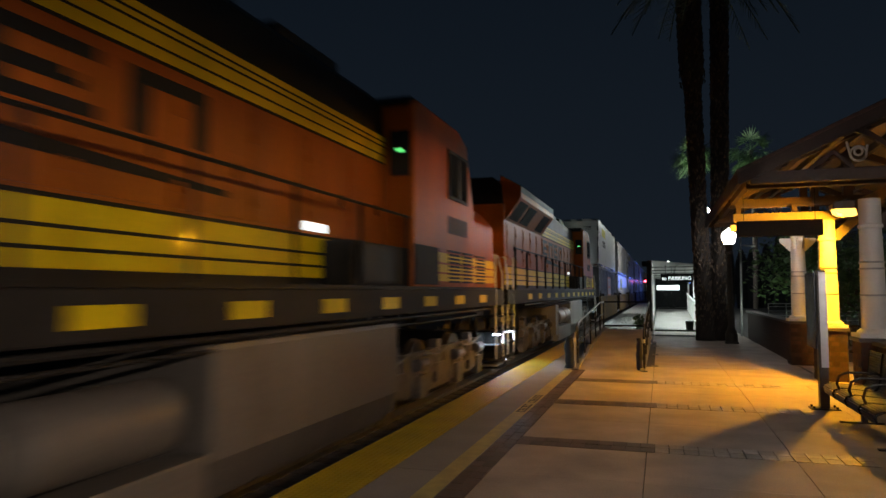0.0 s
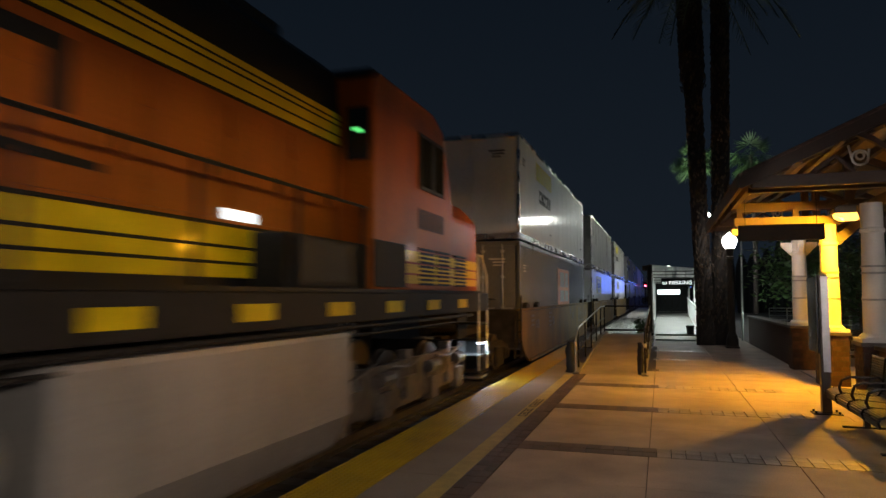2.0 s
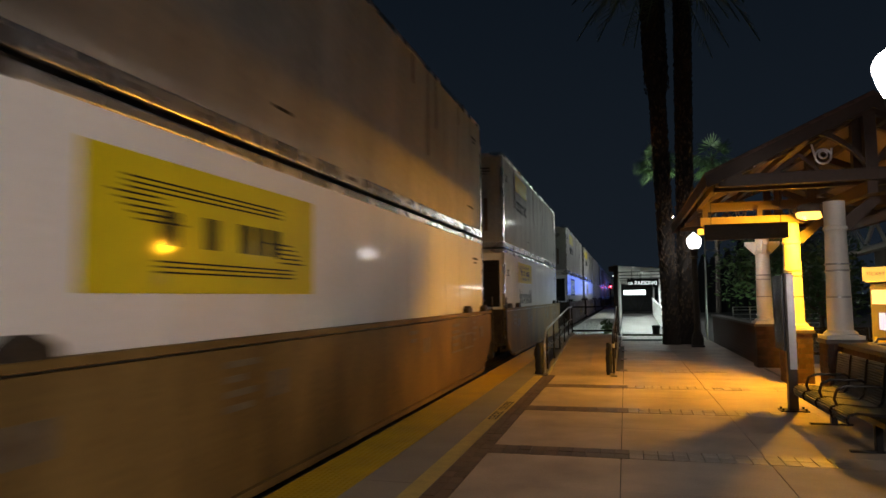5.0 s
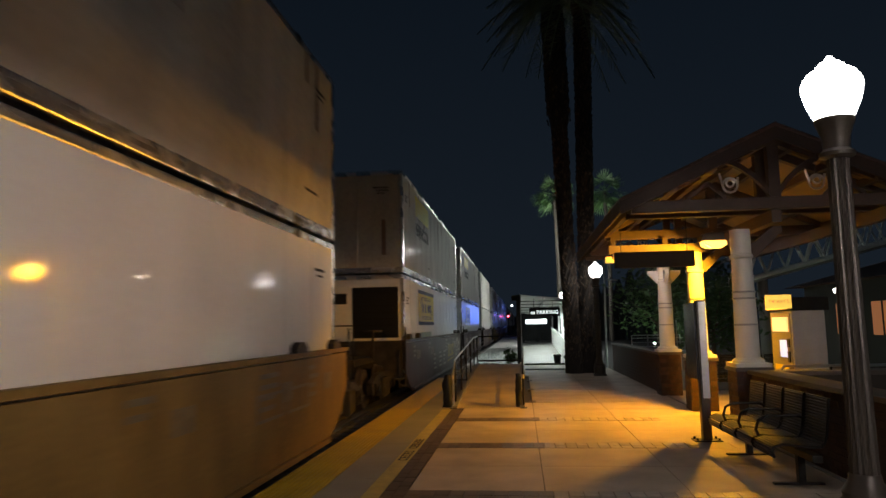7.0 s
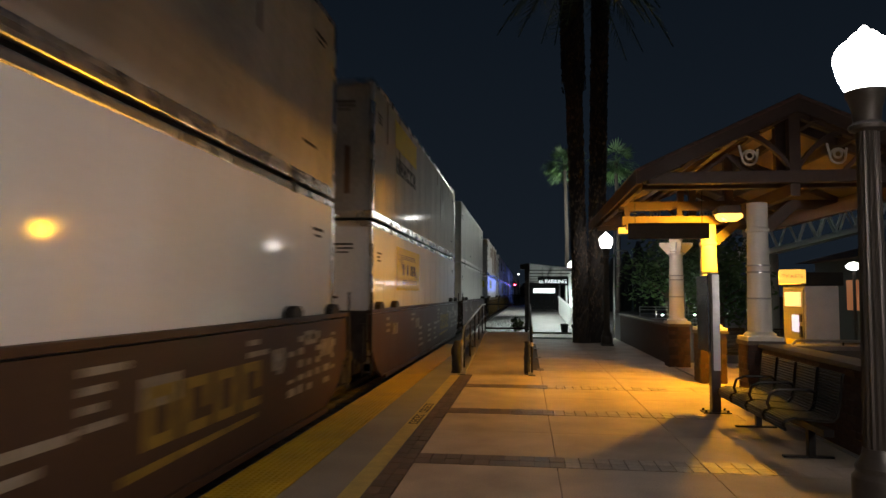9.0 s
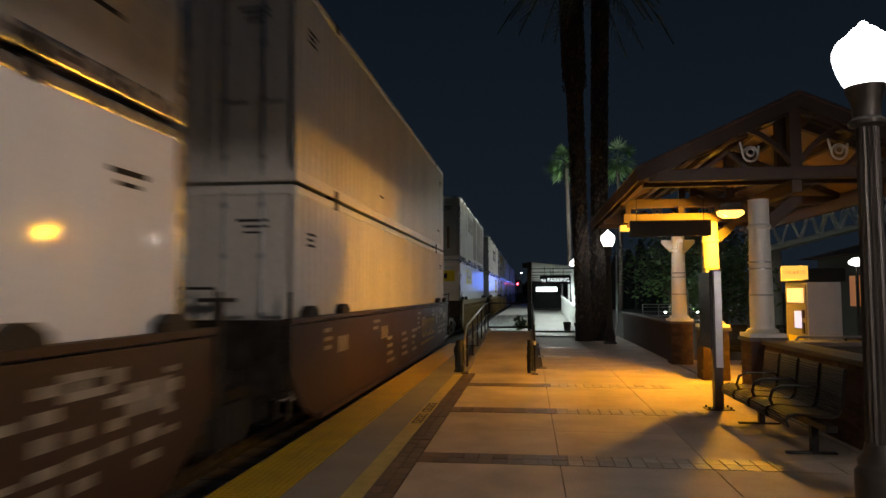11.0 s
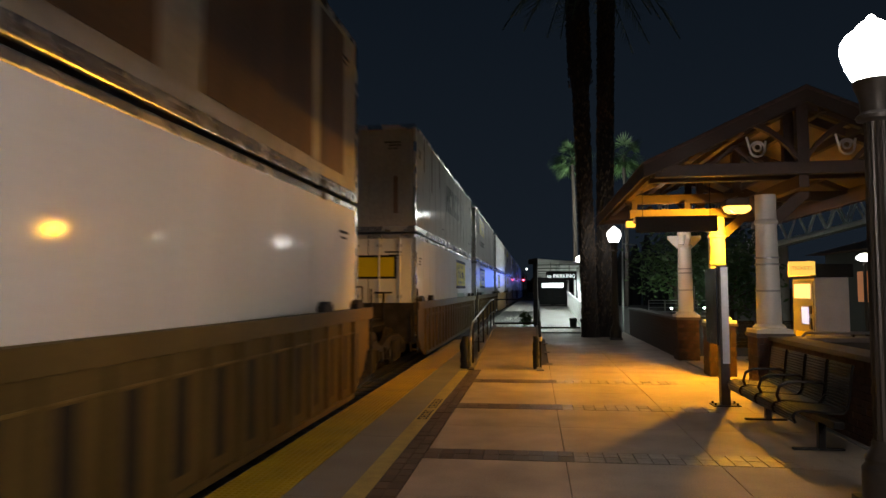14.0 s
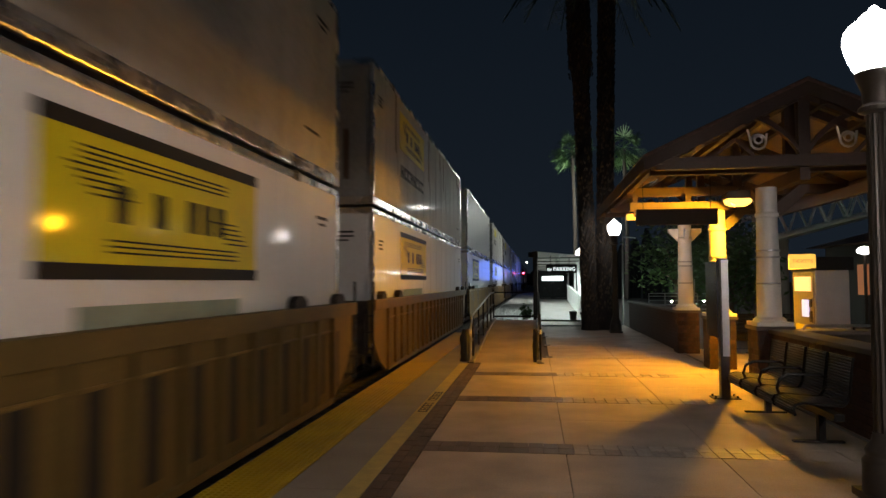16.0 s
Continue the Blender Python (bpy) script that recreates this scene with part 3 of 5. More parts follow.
part("diffuser", Shape().lathe([(.03, -.02), (.08, 0), (.10, .03), (.10, .06)], n=14), glow("canopy_white", (1.0, .90, .82), 80), shade, "glowing white diffuser", smooth=True)
eave_lamp = thing("eave_lamp", "small amber lamp box at the eave corner", "lamp", (1.98, 14.5, 2.92))
part("case", Shape().box(-.09, .09, -.09, .09, 0, .12), ticket_glow, eave_lamp, bevel=.01)
part("stem", Shape().cyl((0, 0, .12), (0, 0, .45), .012), black_metal, eave_lamp)

# ---- low walls ----
def low_wall(name, x0, x1, y0, y1, h):
    w = structure(name, Shape().box(x0 + .012, x1, y0, y1, 0, h - .06), mortar, "low dark brick wall with stone cap", "wall")
    part("wall_cap", Shape().box(x0 - .05, x1 + .05, y0, y1, h - .06, h), cap_stone, w, bevel=.012)
    nb = int((y1 - y0) / .215)
    s = Shape()
    for k in range(11):
        for i in range(nb):
            a = y0 + i * .215 + (k % 2) * .1 + .006
            b = min(y1, a + .203)
            z0 = .004 + k * (h - .07) / 11
            z1 = z0 + (h - .07) / 11 - .01
            s.box(x0, x0 + .02, a, b, z0, z1)
    part("brick_courses", s, brick, w, "courses of dark brick", kind="stuff")
    return w


low_wall("wall_bench", 3.50, 3.80, 3.0, 11.1, .96)
low_wall("wall_garden", 3.42, 3.66, 17.36, 26.0, .98)
counter = structure("wall_return", Shape().box(3.8, 6.6, 10.8, 11.1, 0, .90), mortar, "low dark wall running back from the platform", "wall")
part("wall_cap", Shape().box(3.86, 6.7, 10.72, 11.18, .90, .96), cap_stone, counter, bevel=.012)
gr = thing("guard_rail", "dark steel guard rail above the low wall", "rail", (0, 0, 0))
part("rail_bar", Shape().tube([(3.9, 10.95, .96), (3.95, 10.95, 1.02), (6.4, 10.95, 1.02)], .022), steel, gr)
for x in (4.6, 5.4, 6.2):
    part("post", Shape().cyl((x, 10.95, .96), (x, 10.95, 1.02), .015), black_metal, gr)

# ---- bench of slatted steel seats ----
def bench(at, seats, rz=0.0):
    b = thing("bench", "black slatted steel bench with round armrests", "bench", at, "platform benches", rz)
    W = .60
    n = seats
    part("beam", Shape().box(-.05, .05, -.1, n * W + .02, .30, .37), black_metal, b, bevel=.008)
    for y in (.35, n * W - .42):
        lg = part("leg", Shape().box(-.035, .035, y - .04, y + .04, 0, .32).box(-.28, .22, y - .035, y + .035, 0, .022), black_metal, b, bevel=.005)
    for i in range(n):
        y0 = i * W + .02
        prof = [(-.36, .33), (-.38, .39), (-.36, .43), (-.28, .455), (.00, .43), (.09, .43), (.13, .47), (.155, .56), (.19, .86), (.20, .90)]
        seat = part("seat", Shape().tube([(p[0], y0 + .01, p[1]) for p in prof] + [(p[0], y0 + W - .05, p[1]) for p in reversed(prof)], .014, 6), black_metal, b)
        ln = [0.0]
        for p, q in zip(prof, prof[1:]):
            ln.append(ln[-1] + math.hypot(q[0] - p[0], q[1] - p[1]))
        k, d = 0, .012
        while d < ln[-1]:
            while ln[k + 1] < d:
                k += 1
            f = (d - ln[k]) / (ln[k + 1] - ln[k])
            x = prof[k][0] + f * (prof[k + 1][0] - prof[k][0])
            z = prof[k][1] + f * (prof[k + 1][1] - prof[k][1])
            part("slat", Shape().cyl((x, y0, z), (x, y0 + W - .045, z), .0125, n=6), black_metal, seat)
            d += .031
    for i in range(1, n):
        y = i * W
        arm = [(-.30, y, .42), (-.34, y, .52), (-.31, y, .62), (-.22, y, .665), (.10, y, .665), (.17, y, .63), (.18, y, .56), (.13, y, .49), (.08, y, .43)]
        part("armrest", Shape().tube(arm, .017, 8), black_metal, b, "rounded steel armrest", smooth=True)
    return b


bench((2.96, 7.60, 0), 4)
bench((6.3, 16.9, 0), 3, 90)

# ---- information post ----
post = thing("information_post", "slim steel information post with dark panel", "sign post", (2.72, 10.66, 0))
part("upright", Shape().box(-.062, .062, -.068, .07, .012, 2.0), bronze, post, "dark upright", bevel=.006)
part("edge_strip", Shape().box(-.03, .066, -.074, -.069, .60, 1.98), steel, post, "pale steel edge strip")
part("panel", Shape().box(-.085, -.066, -.02, .62, .86, 1.97), dark_panel, post, "dark framed panel", bevel=.004)
part("panel_back", Shape().box(-.066, .06, .07, .62, .86, 1.97), grey_paint, post, bevel=.004)
part("base_plate", Shape().box(-.19, .19, -.13, .13, 0, .014), black_metal, post)
for x in (-.15, .15):
    for y in (-.09, .09):
        part("bolt", Shape().cyl((x, y, .014), (x, y, .045), .016, n=6), black_metal, post)

# ---- ticket machine ----
kiosk = thing("ticket_machine", "grey ticket machine with lit screen and yellow sign", "ticket machine", (4.50, 12.02, 0))
part("body", Shape().box(0, .52, 0, .95, 0, 1.84), grey_paint, kiosk, bevel=.015)
part("hood", Shape().box(-.02, .58, -.04, .99, 1.84, 2.06), loco_black, kiosk, "black hood", bevel=.015)
part("lit_front", Shape().box(-.014, 0, .04, .91, .30, 1.80), kiosk_face, kiosk, "grey front plate", bevel=.003)
part("screen", Shape().box(-.022, -.014, .22, .52, 1.08, 1.36), screen_glow, kiosk, "glowing blue screen")
part("keypad", Shape().box(-.03, -.014, .10, .19, 1.0, 1.18), black_metal, kiosk)
part("card_slot", Shape().box(-.03, -.014, .10, .19, 1.25, 1.38), black_metal, kiosk)
part("top_display", Shape().box(-.022, -.014, .12, .82, 1.50, 1.74), panel_glow, kiosk, "white lit display")
part("tray", Shape().box(-.035, -.014, .20, .75, .52, .70), loco_black, kiosk)
part("yellow_label", Shape().box(-.020, -.014, .18, .80, .78, .95), logo_yellow, kiosk)
sg = part("sign", Shape().box(-.06, .0, .10, .98, 1.87, 2.11), ticket_glow, kiosk, "lit yellow ticket sign", bevel=.006)
words("TICKETS", .17, logo_black, "sign_word", kiosk, Matrix.Translation((-.062, .54, 1.99)) @ Euler((radians(90), 0, radians(-90))).to_matrix().to_4x4(), .001, "dark word on the sign")
sgf = part("sign_front", Shape().box(-.40, .0, -.06, -.03, 1.88, 2.10), ticket_glow, kiosk, "lit yellow ticket sign", bevel=.004)
words("TICKETS", .085, logo_orange, "sign_word", kiosk, Matrix.Translation((-.2, -.062, 1.99)) @ Euler((radians(90), 0, 0)).to_matrix().to_4x4(), .001)


# ---- palms ----
def fan_crown(parent, z, r, n, seed, droop):
    """Fronds as stems with many narrow leaflets."""
    q = random.Random(seed)
    for i in range(n):
        az = 2 * math.pi * i / n + q.uniform(-.25, .25)
        el = q.uniform(-.75, 1.2)
        l = r * q.uniform(.8, 1.1)
        d = Vector((math.cos(az), math.sin(az), 0))
        pts = []
        for k in range(7):
            f = k / 6
            out = l * (f * math.cos(el * .6) + .0)
            up = l * (math.sin(el) * f - droop * f * f)
            pts.append(Vector((0, 0, z)) + d * out + Vector((0, 0, up)))
        s = Shape()
        for a, b in zip(pts, pts[1:]):
            s.cyl(a, b, .022, .016, n=4)
        side = Vector((-d.y, d.x, 0))
        for k in range(2, 34):
            f = k / 34
            j = min(5, int(f * 6))
            p = pts[j].lerp(pts[j + 1], f * 6 - j)
            ll = l * .30 * math.sin(math.pi * (f * .85 + .12))
            for sg in (-1, 1):
                tip = p + side * sg * ll * q.uniform(.6, 1) + d * ll * .55 + Vector((0, 0, -ll * q.uniform(.25, .8)))
                w = d * .022
                s.add([p - w, p + w, tip, p + Vector((0, 0, .006))], [(0, 1, 2), (0, 2, 3), (1, 3, 2)])
        part("frond", s, frond_mat, parent)


def palm(x, y, h, r0, r1, lean, skirt, seed):
    p = thing("palm_tree", "tall palm with rough trunk and drooping fronds" if skirt else "tall palm with ringed scaly trunk", "palm tree", (x, y, 0), "platform palms")
    q = random.Random(seed)
    s = Shape()
    prof = []
    n, rings = 22, 60
    vs, fs = [], []
    for k in range(rings + 1):
        f = k / rings
        r = r0 + (r1 - r0) * f + (.06 * (1 - f * 12) if f < .08 else 0)
        if skirt and f > .66:
            r += .13 * min(1, (f - .66) * 14)
        for i in range(n):
            t = 2 * math.pi * i / n
            rr2 = r * (1 + q.uniform(-.05, .05) + (.05 if (k + i) % 2 else -.04))
            vs.append((rr2 * math.cos(t) + lean * f, rr2 * math.sin(t), h * f))
    for k in range(rings):
        for i in range(n):
            j = (i + 1) % n
            fs.append((k * n + i, k * n + j, k * n + n + j, k * n + n + i))
    s.add(vs, fs)
    part("trunk", s, bark, p, "rough scarred trunk")
    b = Shape()
    for k in range(1100):
        f = q.uniform(.02, .98)
        t = q.uniform(0, 2 * math.pi)
        r = r0 + (r1 - r0) * f + (.13 if skirt and f > .68 else 0)
        c = Vector((r * math.cos(t) + lean * f, r * math.sin(t), h * f))
        o = Vector((math.cos(t), math.sin(t), 0))
        sd = Vector((-o.y, o.x, 0)) * q.uniform(.03, .06)
        b.add([c - sd, c + sd, c + o * .05 + Vector((0, 0, .09)), c + o * .01 + Vector((0, 0, .13))], [(0, 1, 2), (1, 3, 2), (0, 2, 3)])
    part("trunk_texture", b, thatch, p, "old leaf bases on the trunk", kind="stuff")
    part("crown", Shape().lathe([(.1, 0), (.34, .2), (.42, .6), (.3, 1.1), (.05, 1.5)], (lean, 0, h - .5), 12), thatch, p)
    fan_crown(p, h + .75, 3.0, 34, seed, .66)
    return p


palm(1.92, 24.6, 13.0, .25, .28, -.30, True, 21)
palm(2.42, 24.9, 13.4, .27, .30, .30, False, 22)


def far_palm(x, y, h, r, seed, trunk, label="slender fan palm with green crown behind the station"):
    p = thing("fan_palm", label, "palm tree", (x, y, 0), "slender palms")
    s = Shape()
    pts = [(0.10 * math.sin(k * .5), 0, h * k / 8) for k in range(9)]
    for k, (a, b) in enumerate(zip(pts, pts[1:])):
        s.cyl(a, b, trunk * (1 - .04 * k), trunk * (1 - .04 * (k + 1)), n=10)
    part("trunk", s, bark, p)
    q = random.Random(seed)
    top = Vector(pts[-1])
    for i in range(30):
        az, el = q.uniform(0, 6.28), q.uniform(-.9, 1.3)
        d = Vector((math.cos(az) * math.cos(el), math.sin(az) * math.cos(el), math.sin(el)))
        hub = top + d * r * .45
        side = d.cross(Vector((0, 0, 1))).normalized()
        upv = side.cross(d)
        fr = Shape().cyl(top, hub, .02, .015, n=4)
        for k in range(15):
            a = -1.35 + 2.7 * k / 14
            tip = hub + (d * math.cos(a) + side * math.sin(a)) * r * .62 + Vector((0, 0, -.25 * r * abs(math.sin(a)) - q.uniform(0, .2) * r))
            w = (d * -math.sin(a) + side * math.cos(a)) * .045
            mid = hub.lerp(tip, .5)
            fr.add([hub, mid - w, mid + w, tip, mid + upv * .01], [(0, 1, 4), (0, 4, 2), (1, 3, 4), (4, 3, 2)])
        part("fan_leaf", fr, fan_leaf_mat, p)
    return p


far_palm(3.75, 66.0, 14.2, 2.3, 31, .24)
far_palm(8.6, 66.5, 14.4, 2.4, 32, .24)
far_palm(-22.5, 33.2, 12.5, 2.8, 33, .36, "dark fan palm across the tracks in the night")
far_palm(-25.2, 31.5, 14.0, 3.0, 34, .40, "dark fan palm across the tracks in the night")

# ---- covered way to the parking ----
cov = thing("covered_walkway", "white lit covered walkway with steel roof and railings", "walkway", (0, 0, 0))
part("walk_floor", Shape().prism([(29.95, -.03), (47, -.03), (47, .60), (29.95, .03)], "x", .20, 2.15), concrete_grey, cov, "bright concrete floor rising gently")
for i in range(26):
    y = 30.6 + i * .62
    part("roof_panel", Shape().prism([(.10, 3.0 - .032 * (y - 30)), (2.2, 2.80 - .032 * (y - 30)), (2.2, 2.84 - .032 * (y - 30)), (.10, 3.04 - .032 * (y - 30))], "y", y, y + .30), white_paint, cov)
# black bars drawn as the dark gaps between the lit roof panels
for i in range(7):
    y = 30.5 + i * 2.4
    part("roof_purlin", Shape().box(.14, 2.12, y, y + .06, 2.72 - .032 * (y - 30), 2.755 - .032 * (y - 30)), black_metal, cov)
for x, z in ((.12, 3.02), (1.15, 2.9), (2.15, 2.79)):
    part("roof_beam", Shape().prism([(30.4, z), (47, z - .53), (47, z - .62), (30.4, z - .09)], "x", x - .04, x + .04), white_paint, cov)
for y in (31.0, 32.6, 34.2, 37.0, 40.0):
    tl = part("tube_lamp", Shape().box(.80, 1.45, y, y + 1.3, 2.20, 2.24), tube_glow, cov, "white tube lamp")
    part("lamp_shade", Shape().box(.77, 1.48, y - .02, y + 1.32, 2.241, 2.27), white_paint, tl)
    part("lamp_rod", Shape().cyl((1.12, y + .65, 2.24), (1.12, y + .65, 2.9 - .032 * (y - 30)), .01, n=6), black_metal, tl)
for y in (30.2, 38.5, 46.5):
    for x in (.10, 2.2):
        part("roof_post", Shape().box(x - .05, x + .05, y - .05, y + .05, -.03, 3.0), black_metal if y < 31 else white_paint, cov)
g = part("gate_frame", Shape().box(.2, 2.15, 45.0, 45.06, .55, .62).box(.2, 2.15, 45.0, 45.06, 2.1, 2.2), black_metal, cov, "dark lattice gate")
for a, b in (((.25, 2.1), (1.1, .6)), ((1.1, .6), (1.2, 2.1)), ((1.2, 2.1), (2.1, .6)), ((.25, .6), (1.2, 2.1)), ((1.2, .6), (2.1, 2.1))):
    part("gate_bar", beam_between((a[0], 45.03, a[1]), (b[0], 45.03, b[1]), .07, .05), black_metal, g)
part("end_wall", Shape().box(.1, 2.3, 47, 47.1, 0, 3.0), night_dark, cov)
for i in range(30):
    y = 31 + i * .45
    part("picket", Shape().box(2.02, 2.05, y, y + .05, .03 + .033 * (y - 30), 1.0 + .033 * (y - 30)), white_paint, cov)
part("picket_rail", Shape().prism([(30.8, 1.02), (44.6, 1.48), (44.6, 1.54), (30.8, 1.08)], "x", 2.0, 2.07), white_paint, cov)
for k, z in enumerate((1.35, 1.65, 1.95, 2.25)):
    part("slat_rail", Shape().tube([(2.05, 31 + .6 * k, 1.06), (2.05, 32.6 + .6 * k, 2.7)], .035), white_paint, cov)
gate_post = thing("portal_post", "tall black steel portal post at the walkway", "post", (.03, 29.6, 0))
part("shaft", Shape().box(-.09, .09, -.09, .09, 0, 2.98), black_metal, gate_post, bevel=.01)
part("arm", Shape().box(-.28, .02, -.05, .05, 2.72, 2.95), black_metal, gate_post, bevel=.01)
part("light_edge", Shape().box(.092, .105, -.03, .03, .1, 2.6), white_paint, gate_post)
psign = thing("parking_sign", "black sign with white words to parking", "sign", (1.10, 30.3, 2.22))
part("board", Shape().box(-.60, .72, -.03, .03, -.17, .20), loco_black, psign, bevel=.01)
words("to PARKING", .225, sign_white_glow, "sign_words", psign, Matrix.Translation((.05, -.034, .0)) @ Euler((radians(90), 0, 0)).to_matrix().to_4x4(), .002, "white words")
part("hanger", Shape().cyl((-.4, 0, .2), (-.4, 0, .60), .012), black_metal, psign)
part("hanger", Shape().cyl((.4, 0, .2), (.4, 0, .52), .012), black_metal, psign)
sub = thing("small_sign", "small white lit sign below the parking sign", "sign", (.78, 31.5, 1.83))
part("board", Shape().box(-.45, .50, -.02, .02, -.10, .10), sign_white_glow, sub, bevel=.006)
s = Shape()
for i in range(7):
    s.box(-.3 + i * .085, -.24 + i * .085, -.026, -.02, -.04, .04)
part("sign_marks", s, grey_paint, sub)
part("hanger", Shape().cyl((.2, 0, .1), (.2, 0, .96), .01), black_metal, sub)
# blue illuminated hoarding far down the line
bl = thing("blue_hoarding", "tall blue illuminated hoarding beyond the covered walkway", "hoarding", (0, 150, -.6))
part("board", Shape().box(.3, 6.6, 0, .15, 0, 7.4), black_metal, bl, bevel=.01)
for k, (x0, x1, z0, z1) in enumerate(((.5, 1.3, 3.4, 5.6), (1.4, 2.9, 2.8, 7.0), (3.0, 3.7, 3.6, 6.2), (3.9, 5.2, 2.6, 6.8), (5.3, 6.4, 3.8, 7.1))):
    part("face", Shape().box(x0, x1, -.02, 0, z0, z1), blue_dim_glow if k in (0, 2, 4) else blue_glow, bl, "glowing blue face")
# bins and tubs
for x, y, h, r in ((1.62, 30.0, .42, .16), (1.95, 26.3, .55, .25)):
    tub = thing("planter_tub", "round black tub standing on the pavement", "tub", (x, y, 0), "black tubs")
    part("tub_body", Shape().lathe([(r * .8, 0), (r, h * .8), (r * 1.08, h * .84), (r * 1.08, h), (r * .95, h), (r * .9, h * .85), (.02, h * .8)], n=20), rubber, tub, smooth=True)
part("low_step", Shape().box(.25, 2.0, 26.45, 26.6, 0, .05), concrete_grey, cov)
part("low_step", Shape().box(.25, 1.9, 29.7, 29.94, 0, .06), joint_mat, cov)


# ---- shrubs and trees ----
def leafy(name, label, cat, at, h, r, n, seed, leaf=.10, trunk=.06, group=""):
    t = thing(name, label, cat, at, group)
    q = random.Random(seed)
    s = Shape()
    tips = []
    top = Vector((0, 0, h * .45))
    s.cyl((0, 0, 0), top, trunk, trunk * .7, n=8)
    for i in range(9):
        az, el = q.uniform(0, 6.28), q.uniform(.2, 1.3)
        d = Vector((math.cos(az) * math.cos(el), math.sin(az) * math.cos(el), math.sin(el)))
        b0 = top * q.uniform(.5, 1)
        b1 = b0 + Vector((d.x * r * .75, d.y * r * .75, d.z * h * .5))
        s.cyl(b0, b1, trunk * .45, trunk * .15, n=6)
        tips += [b0.lerp(b1, f) for f in (.45, .7, .9, 1.0)]
    part("trunk", s, wood_mat, t)
    l = Shape()
    for i in range(n):
        c = q.choice(tips) + Vector((q.gauss(0, r * .22), q.gauss(0, r * .22), q.gauss(0, h * .11)))
        a = Vector((q.gauss(0, 1), q.gauss(0, 1), q.gauss(0, .6))).normalized()
        b = a.cross(Vector((q.gauss(0, 1), q.gauss(0, 1), q.gauss(0, 1)))).normalized()
        z = leaf * q.uniform(.6, 1.3)
        l.add([c - a * z, c + b * z * .4, c + a * z, c - b * z * .4], [(0, 1, 2), (0, 2, 3)])
    part("crown", l, leaf_mat, t, "loose leafy crown", kind="stuff")
    return t


leafy("shrub", "small green weed growing in the gravel", "shrub", (-.35, 29.5, -.05), .75, .32, 260, 41, .09, .015)
for k, (x, y, h, r, n) in enumerate(((5.4, 27.5, 4.4, 1.7, 2600), (7.4, 29.5, 5.0, 2.0, 2600), (6.6, 24.5, 3.4, 1.4, 1700))):
    leafy("garden_tree", "leafy green tree behind the low wall", "tree", (x, y, -.03), h, r, n, 50 + k, .12, .09, "garden trees")
# silvery fence and pole behind the garden wall
fence = thing("steel_fence", "silvery steel fence behind the garden wall", "fence", (0, 0, 0))
for i in range(6):
    x = 4.0 + i * .55
    part("fence_post", Shape().cyl((x, 25.2, 0), (x, 25.2, 1.25), .02), steel, fence)
for z in (.7, .85, 1.0, 1.15, 1.25):
    part("fence_rail", Shape().tube([(4.0, 25.2, z), (6.75, 25.2, z)], .014), steel, fence)
pole = thing("steel_pole", "slim pale steel pole with a short arm", "pole", (3.35, 27.3, 0))
part("shaft", Shape().cyl((0, 0, 0), (.06, 0, 4.3), .04, .03), steel, pole)
part("arm", Shape().tube([(.05, 0, 3.4), (.55, 0, 3.35)], .025), steel, pole)
for x, y in ((4.7, 23.6), (4.95, 23.6), (5.2, 23.6)):
    r_ = thing("stake", "thin upright steel stake in the garden", "stake", (x, y, 0), "garden stakes")
    part("rod", Shape().cyl((0, 0, 0), (0, 0, 1.75), .018), steel, r_)

# ---- footbridge, buildings and lights beyond ----
br = thing("footbridge", "pale steel truss footbridge rising beyond the shelter", "bridge", (0, 0, 0))
P, Q = Vector((8.8, 30.0, 3.18)), Vector((17.5, 30.0, 5.40))
for dy in (0, 2.2):
    o = Vector((0, dy, 0))
    for up in (0, 1.08):
        u_ = Vector((0, 0, up))
        part("chord", Shape().cyl(P + o + u_, Q + o + u_, .09, n=8), white_paint, br)
    N = 11
    for i in range(N):
        a, b = P.lerp(Q, i / N) + o, P.lerp(Q, (i + .5) / N) + o
        c = P.lerp(Q, (i + 1) / N) + o
        part("web_bar", Shape().cyl(a, b + Vector((0, 0, 1.08)), .045, n=6), white_paint, br)
        part("web_bar", Shape().cyl(b + Vector((0, 0, 1.08)), c, .045, n=6), white_paint, br)
part("deck", Shape().add([P, P + Vector((0, 2.2, 0)), Q + Vector((0, 2.2, 0)), Q, P - Vector((0, 0, .2)), P + Vector((0, 2.2, -.2)), Q + Vector((0, 2.2, -.2)), Q - Vector((0, 0, .2))], [(0, 1, 2, 3), (7, 6, 5, 4), (0, 4, 5, 1), (1, 5, 6, 2), (2, 6, 7, 3), (3, 7, 4, 0)]), concrete_grey, br)
for x, y, h in ((10.5, 30.2, 3.4), (16.5, 30.2, 4.9)):
    part("pier", Shape().cyl((x, y + .8, -.03), (x, y + .8, h), .22, n=14), concrete_grey, br)
hall = thing("station_building", "dark station building with warm lit windows", "building", (11.8, 17.0, 0))
part("wall", Shape().box(0, 9, 0, 13, -.03, 3.0), mortar, hall)
part("roof", Shape().prism([(-.6, 3.0), (9.6, 3.0), (4.5, 4.3)], "y", -.6, 13.6), shingle, hall)
for i in range(5):
    w_ = part("window", Shape().box(-.03, .0, 1.0 + i * 2.6, 2.4 + i * 2.6, 1.15, 2.25), warm_glow, hall, "warm lit window")
    part("window_bar", Shape().box(-.05, -.03, 1.66 + i * 2.6, 1.74 + i * 2.6, 1.15, 2.25), loco_black, w_)
part("window", Shape().box(.6, 1.9, -.03, 0, 1.15, 2.25), warm_glow, hall, "warm lit window")


